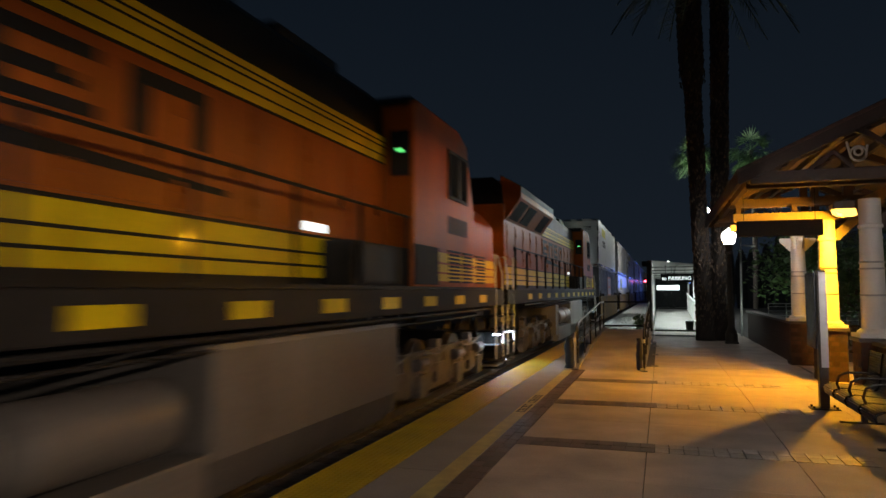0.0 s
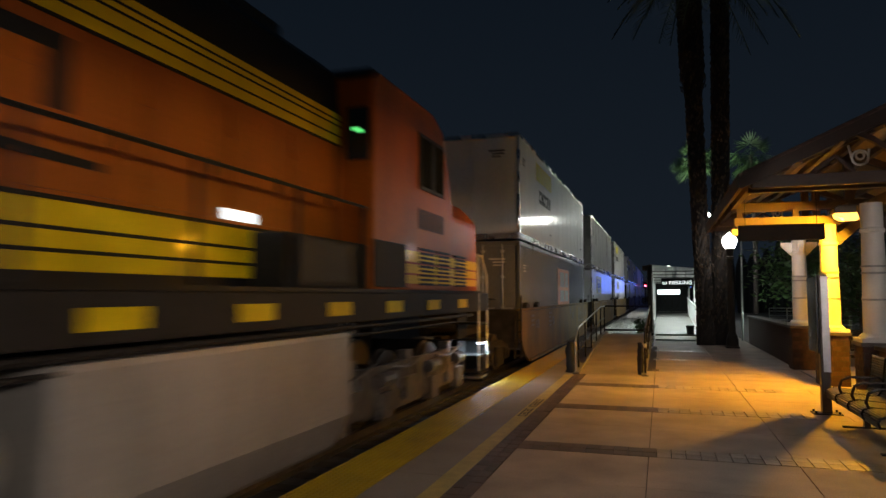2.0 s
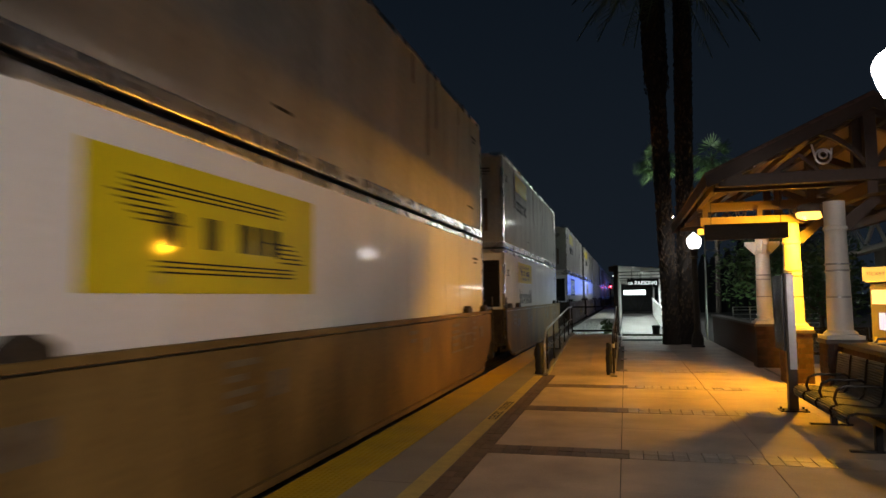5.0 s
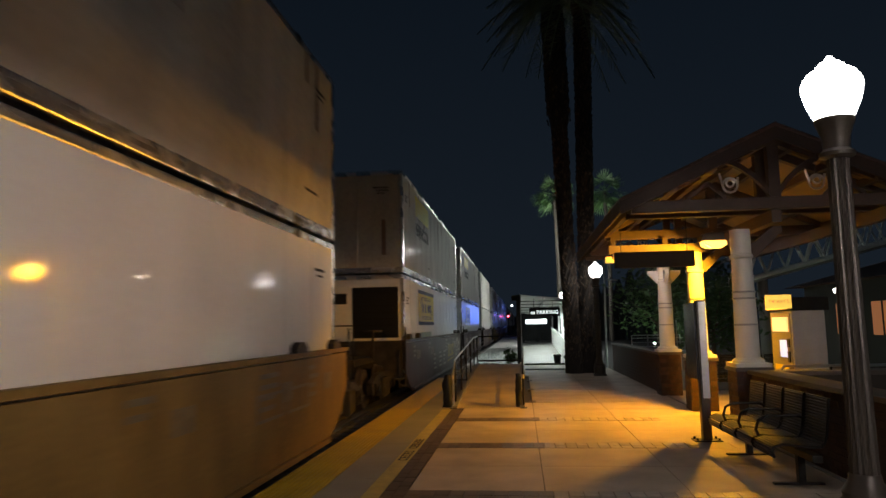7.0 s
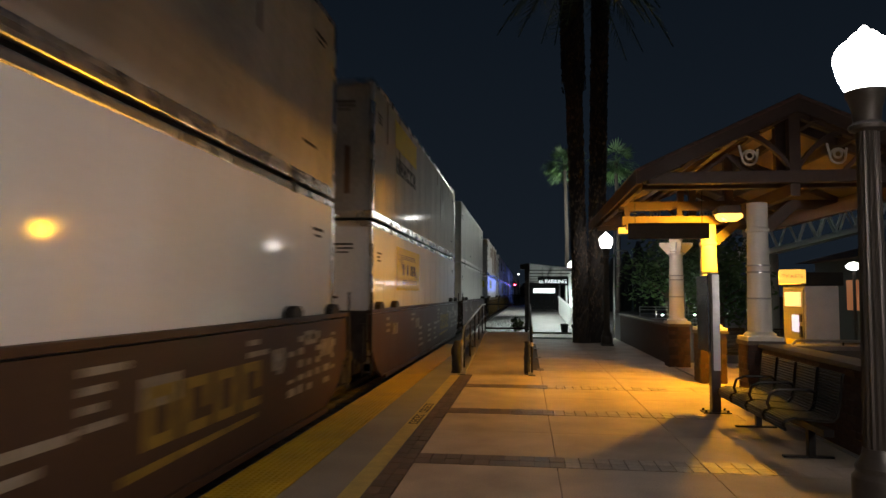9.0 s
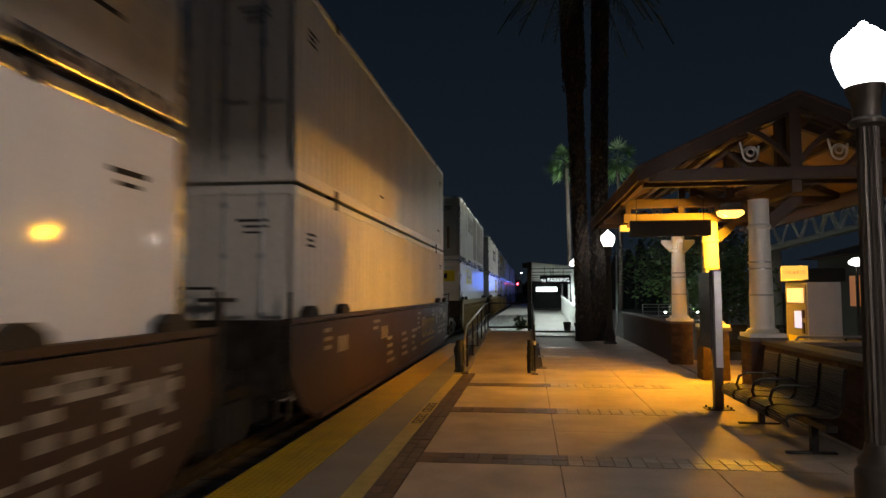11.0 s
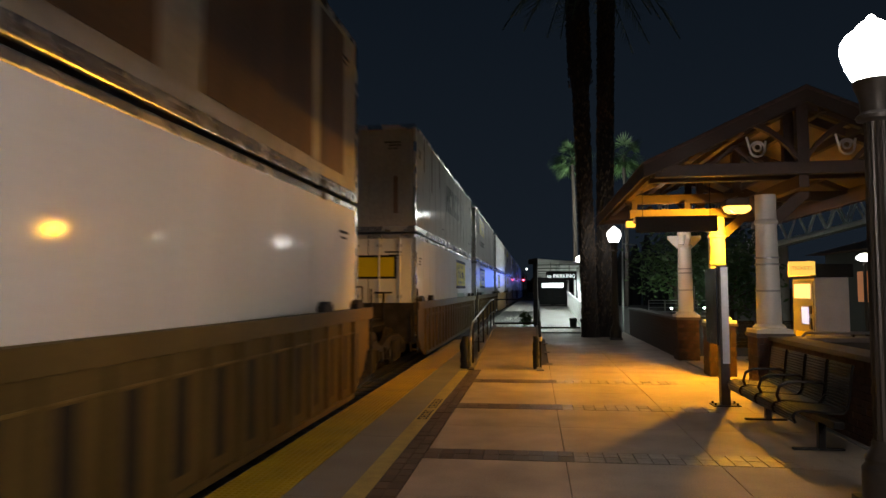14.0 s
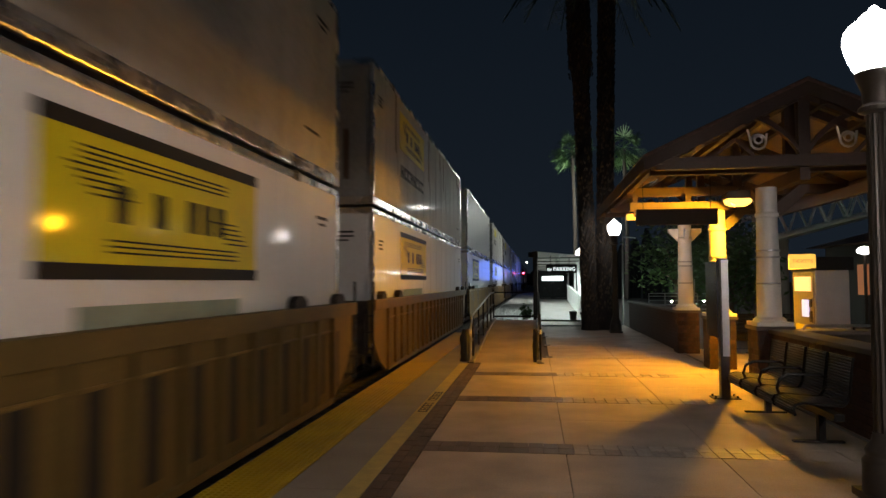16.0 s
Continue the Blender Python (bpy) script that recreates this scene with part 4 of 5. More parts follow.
def small_lamp(x, y, z, name="area_lamp", m=None):
    l = thing(name, "small bright lamp on a dark pole", "lamp", (x, y, 0), "far lamps")
    part("shaft", Shape().cyl((0, 0, 0), (0, 0, z), .05, .04, n=8), bronze, l)
    part("head", Shape().lathe([(.04, 0), (.17, .05), (.19, .12), (.10, .2), (.02, .22)], (0, 0, z), 12), m or globe_glow, l, "glowing head")
    return l


# mast added behind the palms as fill for the far train and fan palms
mast = thing("fill_mast", "tall light mast added unseen to brighten the far train", "lamp", (4.3, 62, -.6))
part("shaft", Shape().cyl((0, 0, 0), (0, 0, 9.0), .11, .08, n=10), bronze, mast)
part("head", Shape().lathe([(.1, 0), (.34, .08), (.36, .2), (.2, .36), (.05, .4)], (0, 0, 9.0), 16), area_glow, mast, "bright head")
for x, y in ((4.9, 25.9), (6.2, 26.6), (7.6, 27.4)):
    gl = thing("garden_lamp", "small greenish garden lamp among the shrubs", "lamp", (x, y, -.03), "garden lamps")
    part("stake", Shape().cyl((0, 0, 0), (0, 0, .95), .02, n=6), bronze, gl)
    part("head", Shape().lathe([(.01, 0), (.025, .02), (.025, .05), (.01, .06)], (0, 0, .95), 10), garden_glow, gl)
small_lamp(8.6, 19.5, 2.35)
small_lamp(12.4, 14.0, 2.4)
small_lamp(-26.5, 42.6, 3.6)
for x, y, z in ((1.2, 66, 4.2), (-1.4, 120, 5.0)):
    small_lamp(x, y, z)
# signal at the end of the straight
sigl = thing("rail_signal", "red railway signal on a mast beside the track", "signal", (-2.2, 128, -.3))
part("mast", Shape().cyl((0, 0, 0), (0, 0, 4.3), .07, n=8), black_metal, sigl)
part("head", Shape().box(-.25, .25, -.1, .1, 3.2, 4.3), black_metal, sigl, bevel=.03)
part("lens", Shape().cyl((0, -.14, 3.65), (0, -.1, 3.65), .16, n=14), red_glow, sigl, "glowing red lens")
# dark trees and roofs in the distance
def skyline(name, label, cat, x0, x1, y, z0, hs, seed, steps):
    q = random.Random(seed)
    s = Shape()
    for i in range(steps):
        f = (i + .5) / steps
        x = x0 + (x1 - x0) * f
        h = hs * (.65 + .35 * math.sin(f * math.pi)) * q.uniform(.75, 1.1)
        w = (x1 - x0) / steps
        s.lathe([(w * .55, 0), (w * .8, h * .45), (w * .62, h * .8), (w * .2, h)], (x, y + q.uniform(-3, 3), z0), 9)
    return tagged(part(name, s, night_dark), label=label, category=cat, kind="structure")


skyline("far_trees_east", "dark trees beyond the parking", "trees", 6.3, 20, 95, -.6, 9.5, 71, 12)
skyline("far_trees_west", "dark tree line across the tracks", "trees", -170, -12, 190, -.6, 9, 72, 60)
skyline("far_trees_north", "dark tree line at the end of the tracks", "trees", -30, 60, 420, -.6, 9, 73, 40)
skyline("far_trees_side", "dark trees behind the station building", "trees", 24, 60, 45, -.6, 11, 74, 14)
for x, y, h, sd in ((-20.5, 40, 11.5, 81), (-25.0, 39, 12.5, 82), (-18.5, 52, 10.0, 83), (-38, 70, 13, 84)):
    far_palm(x, y, h, 1.9, sd, .24)
for x, y, z in ((-23.6, 49.5, 6.0), (-40, 70, 6.5)):
    sl = thing("street_lamp", "street lamp with a curved arm across the tracks", "street lamp", (x, y, -.6), "street lamps")
    part("shaft", Shape().tube([(0, 0, 0), (0, 0, z), (-.3, 0, z + .5), (-1.0, 0, z + .6)], .07), grey_paint, sl)
    part("head", Shape().lathe([(.03, 0), (.2, .06), (.2, .16), (.05, .25)], (-1.2, 0, z + .42), 12), glow("street_glow" + str(y), (1.0, .72, .45), 60), sl, "glowing head")
# platform and building behind the camera
back = structure("wall_behind", Shape().box(5.5, 14, -21, -20.6, -.03, 4.5), mortar, "plain dark station wall", "wall")
# added fill lamp, never in view; its long visor spares the upper containers
rear = thing("flood_lamp", "white fill lamp added on a pole out of view", "lamp", (4.2, -1.5, 0), "flood lamps")
raim = Vector((-.60, .78, -.16)).normalized()
rlie = raim.cross(Vector((0, 0, 1))).normalized()
rtilt = Matrix.Translation((0, 0, 3.0)) @ Matrix((rlie, raim.cross(rlie) * -1, -raim)).transposed().to_4x4()
part("pole", Shape().cyl((0, -.12, -.03), (0, -.12, 3.2), .06, n=10), bronze, rear)
part("visor", Shape().box(-1.75, .30, -.35, 1.75, 3.085, 3.115), bronze, rear, "flat visor added to keep light off the upper containers", bevel=.004)
part("housing", Shape().box(-.25, .25, -.085, .085, .0, .1, rtilt), bronze, rear)
part("lens", Shape().box(-.22, .22, -.07, .07, -.015, -.002, rtilt), fill_flood_glow, rear, "glowing white lens")
for x, y in ((-47, 60), (-50, 61.5)):
    small_lamp(x, y, 2.2)

# ---- the train: rail cars and containers, built in their own space (y along the track, z from the rail top) ----
MOVING = []   # (thing, place along the train)
WHEELS = []   # wheelsets that turn


def at_track(ob, u):
    ob.matrix_basis = pose(TRACK, u, RAIL_TOP)
    MOVING.append((ob, u))
    return ob


def wheelset(parent, y, r):
    s = Shape()
    for sx in (-1, 1):
        a, b = sx * .66, sx * .79
        s.cyl((a, 0, 0), (b, 0, 0), r + .025 if sx * (a) < 0 else r, r, n=24)
        s.cyl((sx * .655, 0, 0), (sx * .69, 0, 0), r + .028, r + .02, n=24)
        s.cyl((sx * .79, 0, 0), (sx * .83, 0, 0), .16, .12, n=12)
        for k in range(5):
            t = 2 * math.pi * k / 5
            s.cyl((sx * .78, .3 * r * 2 * math.cos(t), .3 * r * 2 * math.sin(t)), (sx * .80, .3 * r * 2 * math.cos(t), .3 * r * 2 * math.sin(t)), .05, n=6)
    s.cyl((-.66, 0, 0), (.66, 0, 0), .09, n=10)
    key = ("wheel", r)
    if key not in CACHE:
        CACHE[key] = mesh_of("wheelset", s, wheel_mat, smooth=True)
    o = new("wheelset", CACHE[key])
    o.parent, o.location = parent, (0, y, r)
    WHEELS.append((o, y, r))
    return o


CACHE = {}


def keyed_part(key, name, build, material, parent, label="", bevel=0.0, smooth=False):
    if key not in CACHE:
        CACHE[key] = mesh_of(name, build(), material, bevel, smooth)
    o = new(name, CACHE[key])
    o.parent = parent
    return tagged(o, label=label, kind="stuff" if name in ("stencil_lettering", "rust_staining", "reporting_lettering") else "")


def bogie(parent, y, axles=2, gap=1.78, r=.46):
    span = (axles - 1) * gap
    for i in range(axles):
        wheelset(parent, y - span / 2 + i * gap, r)
    for sx in (-1, 1):
        def frame_shape(sx=sx):
            s = Shape()
            h = span / 2
            s.prism([(y - h - .42, r + .16), (y - h - .34, r - .12), (y - h + .3, r - .14), (y - h + .55, r - .30), (y + h - .55, r - .30), (y + h - .3, r - .14), (y + h + .34, r - .12), (y + h + .42, r + .16), (y + h - .3, r + .34), (y - h + .3, r + .34)], "x", sx * .93, sx * 1.06)
            for i in range(axles):
                yy = y - h + i * gap
                s.box(sx * .95, sx * 1.12, yy - .17, yy + .17, r - .14, r + .14)
                s.cyl((sx * 1.1, yy, r), (sx * 1.17, yy, r), .11, n=10)
            for yy in ([y] if axles == 2 else [y - gap / 2, y + gap / 2]):
                for d in (-.2, 0, .2):
                    s.cyl((sx * 1.1, yy + d, r - .22), (sx * 1.1, yy + d, r + .22), .085, n=8)
            if axles == 3:
                s.prism([(y - h - .75, r + .10), (y - h - .6, r - .22), (y + h + .6, r - .22), (y + h + .75, r + .10), (y + h + .5, r + .40), (y - h - .5, r + .40)], "x", sx * 1.06, sx * 1.13)
                for yy in (y - h - .45, y - gap / 2, y + gap / 2, y + h + .45):
                    s.box(sx * 1.10, sx * 1.24, yy - .2, yy + .2, r - .30, r + .05)
                    s.cyl((sx * 1.2, yy - .26, r + .22), (sx * 1.2, yy + .2, r + .22), .10, n=10)
                for i in range(3):
                    yy = y - h + i * gap
                    s.box(sx * 1.12, sx * 1.20, yy - .24, yy + .24, r - .16, r + .16).box(sx * 1.0, sx * 1.16, yy - .12, yy + .12, r + .16, r + .55)
                    s.tube([(sx * 1.18, yy - .8, r + .36), (sx * 1.18, yy - .1, r + .30), (sx * 1.18, yy + .7, r + .44)], .025)
                    s.cyl((sx * 1.1, yy - .3, r + .02), (sx * 1.1, yy - .3, r + .42), .10, n=8).cyl((sx * 1.1, yy + .3, r + .02), (sx * 1.1, yy + .3, r + .42), .10, n=8)
            return s
        keyed_part(("bogie", axles, gap, r, round(y, 2), sx), "side_frame", frame_shape, truck_mat if axles == 3 else car_dirt, parent, "dirty cast truck side frame")


CL, CH = 15.9, 2.90      # container length and height


def logo_panel(c, y0, y1, z0, z1, border, bars=True):
    """A flat yellow sign on the side that faces the platform, with plain dark marks."""
    x = 1.307
    part("sign_panel", Shape().box(x, x + .004, y0, y1, z0, z1), logo_yellow, c, "yellow sign panel with dark marks")
    s = Shape()
    if border:
        t = .085
        s.box(x, x + .007, y0 - .02, y1 + .02, z1 - t, z1 + .03).box(x, x + .007, y0 - .02, y1 + .02, z0 - .03, z0 + t)
    w, h = y1 - y0, z1 - z0
    if bars:
        n = 7
        for i in range(n):
            a = y0 + w * (.24 + .56 * i / n)
            if i in (1, 3):
                continue
            s.box(x + .004, x + .007, a, a + w * .055, z0 + h * .36, z0 + h * .62)
        for k in range(5):
            e = w * .02 * k
            s.box(x + .004, x + .007, y0 + w * .08 + e, y0 + w * .24 + e, z0 + h * (.70 - .045 * k), z0 + h * (.715 - .045 * k))
            s.box(x + .004, x + .007, y0 + w * .78 - e, y0 + w * .93 - e, z0 + h * (.30 + .045 * k), z0 + h * (.315 + .045 * k))
        for k in range(3):
            s.box(x + .004, x + .007, y0 + w * .22, y0 + w * .86, z0 + h * (.23 - .04 * k), z0 + h * (.245 - .04 * k))
            s.box(x + .004, x + .007, y0 + w * .12, y0 + w * .78, z0 + h * (.74 + .04 * k), z0 + h * (.755 + .04 * k))
    part("sign_lettering", s, logo_black, c, "thin dark marks on the sign", kind="stuff")


def mark_bars(c, y0, y1, z0, z1, n, material=None, x=1.307):
    s = Shape()
    w = (y1 - y0) / n
    r = random.Random(int(y0 * 100 + n))
    for i in range(n):
        a, b = y0 + i * w + w * .12, y0 + (i + 1) * w - w * .12
        if r.random() < .5:
            s.box(x, x + .004, a, b, z0, z0 + (z1 - z0) * .28).box(x, x + .004, a, b, z0 + (z1 - z0) * .72, z1).box(x, x + .004, a, a + w * .25, z0, z1)
        else:
            s.box(x, x + .004, a, a + w * .26, z0, z1).box(x, x + .004, b - w * .26, b, z0, z1).box(x, x + .004, a, b, z0 + (z1 - z0) * .4, z0 + (z1 - z0) * .62)
    part("lettering", s, material or logo_black, c, "plain block marks of lettering")


def container(u, level, style, label, extra=None, end="door", seed=0):
    """A long freight container; its front end at local y 0. level 0: in the well, 1: on top."""
    z0 = .46 if level == 0 else 3.42
    c = thing("freight_container", label, "container", group="stacked containers")
    body_mat = {"white": cont_white, "old": cont_old, "beige": cont_beige, "grey": cont_grey}[style]
    W, L, H = 1.30, CL, CH
    corr = style in ("beige", "grey")

    def body():
        s = Shape()
        if corr:
            pitch, d = .28, .036
            pts, y, k = [], .12, 0
            while y < L - .12 - pitch:
                pts += [(W - .012, y), (W - .012, y + pitch * .38), (W - d - .012, y + pitch * .5), (W - d - .012, y + pitch * .88)]
                y += pitch
            pts.append((W - .012, L - .12))
            poly = [(-p[0], p[1]) for p in reversed(pts)] + pts
            poly = [(x, yy) for x, yy in poly]
            n = len(poly)
            vs = [(x, yy, .12) for x, yy in poly] + [(x, yy, H - .1) for x, yy in poly]
            fs = [(i, (i + 1) % n, n + (i + 1) % n, n + i) for i in range(n)]
            s.add(vs, fs)
            s.box(-W + .03, W - .03, .1, L - .1, .05, .13).box(-W + .03, W - .03, .1, L - .1, H - .12, H - .04)
        else:
            s.box(-W + .008, W - .008, .06, L - .06, .05, H - .03)
        return s
    keyed_part(("cbody", style), "body", body, body_mat, c)
    if not corr:
        def seams():
            s = Shape()
            k = 0
            y = 1.22
            while y < L - .5:
                s.box(W - .01, W - .004, y - .02, y + .02, .22, H - .16)
                y += 1.22
            return s
        keyed_part(("cseam", style), "panel_seams", seams, body_mat, c)

    rail_mat = trim_alu if style in ("white", "old") else body_mat
    for sx in (-1, 1):
        lo, hi = sorted((sx * W, sx * (W - .06)))
        keyed_part(("rl", style, sx), "bottom_rail", lambda: Shape().box(lo, hi, 0, L, 0, .17), rail_mat, c, bevel=.022)
        keyed_part(("rt", style, sx), "top_rail", lambda: Shape().box(lo, hi, 0, L, H - .11, H), rail_mat, c, bevel=.022)
        for y in (0, L - .13):
            keyed_part(("rp", style, sx, y), "corner_post", lambda: Shape().box(lo, hi, y, y + .13, .17, H - .11), rail_mat, c)
    for y in (0, L - .06):
        keyed_part(("el", style, y), "end_sill", lambda: Shape().box(-W + .06, W - .06, y, y + .06, 0, .15), rail_mat, c)
        keyed_part(("eh", style, y), "end_header", lambda: Shape().box(-W + .06, W - .06, y, y + .06, H - .12, H), rail_mat, c)

    if not corr:
        def slots():
            s = Shape()
            r = random.Random(4)
            y = .5
            while y < L - .6:
                w = r.choice((.10, .16, .34))
                s.box(W - .004, W + .0025, y, y + w, .06, .11)
                y += w + r.choice((.25, .4, .7))
            return s
        ob2 = keyed_part(("cslot", style), "rail_slotting", slots, truck_mat, c, "dark slots along the bottom rail")
        ob2["kind"] = "stuff"
    for y in (1.85, L - 2.03):
        for sx in (-1, 1):
            for z, h in ((0, .12), (H - .12, .132)):
                keyed_part(("ccast", y, sx, z), "corner_casting", lambda: Shape().box(*sorted((sx * (W + .012), sx * (W - .15))), y, y + .18, z, z + h), car_dirt, c)
    for sx in (-1, 1):
        def door(sx=sx):
            s = Shape().box(*sorted((sx * .012, sx * (W - .13))), .03, .08, .16, H - .14)
            return s
        d = keyed_part(("cdoor", style, sx), "end_door" if corr else "end_panel", door, body_mat, c)
        if not corr:
            continue
        for k in range(6):
            z = .35 + k * .4
            keyed_part(("crib", style, sx, k), "door_rib", lambda: Shape().box(*sorted((sx * .06, sx * (W - .18))), .018, .032, z, z + .05), body_mat, d)
        for q in (.28, .82):
            def bar(q=q, sx=sx):
                s = Shape().cyl((sx * q, .0, .08), (sx * q, .0, H - .08), .02, n=8)
                for z in (.3, 1.1, 1.9, 2.6):
                    s.box(sx * q - .05, sx * q + .05, -.012, .03, z, z + .07)
                s.box(*sorted((sx * q, sx * (q + .3))), -.02, .01, 1.08, 1.12)
                return s
            keyed_part(("cbar", sx, q), "locking_bar", bar, steel, d)

    def marks():
        s = Shape()
        for k, (y, w, z, h) in enumerate(((.5, .4, 2.25, .035), (.5, .28, 2.17, .035), (.5, .34, 2.09, .035), (L - 1.1, .5, 2.35, .045), (L - 1.0, .3, 2.26, .035), (L - 1.6, .6, .6, .04), (5.2, .4, .5, .035))):
            s.box(W - .006, W + .001, y, y + w, z, z + h)
        s.box(.45, .90, .012, .02, 2.40, 2.44).box(.55, .90, .012, .02, 2.32, 2.355).box(.55, .80, .012, .02, 2.24, 2.27)
        return s
    keyed_part(("cmark", style), "reporting_lettering", marks, logo_black if style != "grey" else mark_white, c, "small dark reporting marks")
    if style == "old":
        def streaks():
            s = Shape()
            r = random.Random(seed)
            for i in range(7):
                y = r.uniform(1, L - 1)
                s.box(W - .006, W + .0005, y, y + r.uniform(.03, .12), H - .11 - r.uniform(.4, 1.7), H - .115)
            for sx in (-1, 1):
                s.box(sx * .75 - .06, sx * .75 + .06, .012, .017, .5, 1.5)
            return s
        keyed_part(("cstreak", seed % 3), "rust_staining", streaks, cont_rust, c, "thin rusty run marks")
    if extra:
        extra(c)
    ob = c
    ob.matrix_basis = pose(TRACK, u, RAIL_TOP + z0)
    MOVING.append((ob, u))
    ob["lift"] = z0
    return c


WELL_LABEL = {"tan": "tan well car with smooth dusty sides", "brown": "brown well car with white stencil marks", "ochre": "ochre well car with ribbed sides"}


def well_car(u, style, front, rear):
    """One well unit. front, rear: distance of its truck beyond the container's ends, or None."""
    key = (style, front, rear)
    m = {"tan": well_tan, "brown": well_brown, "ochre": well_ochre}[style]
    w = thing("well_car", WELL_LABEL[style], "well car", group="well cars of the train")
    L = CL
    for sx in (-1, 1):
        def side(sx=sx):
            s = Shape()
            a, b = sx * 1.335, sx * 1.40
            prof = [(-.45, .95), (-.2, .62), (.15, .34), (.7, .13), (L - .7, .13), (L - .15, .34), (L + .2, .62), (L + .45, .95), (L + .45, 1.47), (-.45, 1.47)]
            s.prism(prof, "x", a, b)
            return s
        sd = keyed_part(("wside", style, sx), "side_sill", side, m, w)

        def chord(sx=sx):
            deep, out = (.20, 1.47) if style == "ochre" else (.07, 1.425)
            return Shape().box(*sorted((sx * 1.31, sx * out)), -.5, L + .5, 1.56 - deep, 1.56)
        keyed_part(("wchord", style, sx), "top_chord", chord, m, w, bevel=.01)
        keyed_part(("wlow", style, sx), "bottom_chord", lambda: Shape().box(*sorted((sx * 1.335, sx * 1.45)), .75, L - .75, .10, .18), m, w, bevel=.01)
        if style == "ochre":
            for i in range(21):
                y = .75 + i * .72
                keyed_part(("wrib", sx, i), "side_rib", lambda: Shape().box(*sorted((sx * 1.40, sx * 1.455)), y, y + .12, .185, 1.355), m, w)
                # flat black strip paints the shade of the opening beside each rib
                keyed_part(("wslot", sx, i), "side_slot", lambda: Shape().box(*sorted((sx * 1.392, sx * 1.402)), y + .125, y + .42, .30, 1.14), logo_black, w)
            for i in range(20):
                y = .87 + i * .72
                keyed_part(("wgrab", sx, i), "grab_iron", lambda: Shape().cyl((sx * 1.43, y, 1.17), (sx * 1.43, y + .56, 1.17), .014, n=6), well_tan, w)
        else:
            def marks(sx=sx):
                s = Shape()
                r = random.Random(11 if style == "tan" else 12)
                x0, x1 = sorted((sx * 1.40, sx * 1.404))
                for y in (1.0, 4.2, 9.5, 12.3, 14.2):
                    for k in range(r.choice((2, 3, 4))):
                        s.box(x0, x1, y, y + r.uniform(.25, .6), 1.30 - .13 * k, 1.36 - .13 * k)
                    for k in range(r.choice((2, 3))):
                        s.box(x0, x1, y + .75 + k * .22, y + .9 + k * .22, .95, 1.2)
                if style == "brown":
                    for k in range(5):
                        for j in range(7):
                            if r.random() < .75:
                                s.box(x0, x1, 13.2 + j * .38, 13.2 + j * .38 + r.uniform(.12, .30), .55 + k * .17, .55 + k * .17 + r.uniform(.04, .11))
                    for y in (5.5, 7.2, 8.6):
                        for k in range(4):
                            s.box(x0, x1, y, y + r.uniform(.3, .9), .40 + .16 * k, .47 + .16 * k)
                return s
            keyed_part(("wmarks", style, sx), "stencil_lettering", marks, faded_white if style == "brown" else truck_mat, w, "small stencil marks")

            def big(sx=sx):
                s = Shape()
                x0, x1 = sorted((sx * 1.40, sx * 1.4045))
                if style == "brown":
                    for k in range(4):
                        y = 10.3 + k * .62
                        s.box(x0, x1, y, y + .50, .62, .72).box(x0, x1, y, y + .50, 1.02, 1.12).box(x0, x1, y, y + .13, .72, 1.02)
                        s.box(x0, x1, y + .37, y + .50, .72 + .1 * (k % 2), 1.02)
                    s.prism([(10.0, .50), (12.6, .54), (12.6, .49), (10.0, .42)], "x", x0, x1)
                else:
                    for y0, y1 in ((12.2, 13.1), (13.3, 14.2)):
                        s.box(x0, x1, y0, y1, .78, .82).box(x0, x1, y0, y1, 1.08, 1.12).box(x0, x1, y0, y0 + .05, .78, 1.12).box(x0, x1, y1 - .05, y1, .78, 1.12)
                return s
            keyed_part(("wbig", style, sx), "road_mark", big, faded_yellow if style == "brown" else truck_mat, w, "block shaped mark on the sill")
        if sx > 0:
            for y in (.2, 1.9, L - 2.3, L - .5):
                keyed_part(("wlatch", y), "guide_block", lambda y=y: Shape().prism([(y, 1.56), (y + .46, 1.56), (y + .44, 1.64), (y + .30, 1.71), (y + .14, 1.71), (y + .02, 1.64)], "x", 1.312, 1.43), car_dirt, w, "dark container guide block")
    for nm, a, d, trk in (("front", 0.0, -1, front), ("rear", L, 1, rear)):
        reach = (trk or 1.4) + .9

        def deck(a=a, d=d, reach=reach):
            s = Shape()
            y0, y1 = sorted((a + d * .35, a + d * reach))
            return s.box(-.55, .55, y0, y1, .98, 1.14)
        dk = keyed_part(("wdeck", style, nm, reach), "end_platform", deck, car_dirt, w)

        keyed_part(("wbulk", nm), "bulkhead", lambda a=a, d=d: Shape().box(-1.33, 1.33, *sorted((a + d * .30, a + d * .50)), .55, 1.54), car_dirt, w, bevel=.012)

        def rail(a=a, d=d, reach=reach):
            s = Shape()
            y = a + d * (reach - .1)
            for x in (-.5, .5):
                s.cyl((x, y, 1.1), (x, y, 1.95), .018, n=6)
            s.tube([(-.5, y, 1.95), (.5, y, 1.95)], .018).tube([(-.5, y, 1.5), (.5, y, 1.5)], .015)
            return s

        def staff(a=a, d=d):
            return Shape().cyl((.62, a + d * .9, 1.1), (.62, a + d * .9, 1.80), .035, n=6).cyl((.62, a + d * .9, 1.78), (.62, a + d * .9, 1.83), .24, n=14)

        def ladder(a=a, d=d):
            s = Shape()
            for k in range(4):
                s.box(1.25, 1.43, *sorted((a + d * .50, a + d * .54)), .35 + k * .3, .38 + k * .3)
            s.box(1.41, 1.44, *sorted((a + d * .49, a + d * .55)), .3, 1.9).box(1.24, 1.27, *sorted((a + d * .49, a + d * .55)), .3, 1.3)
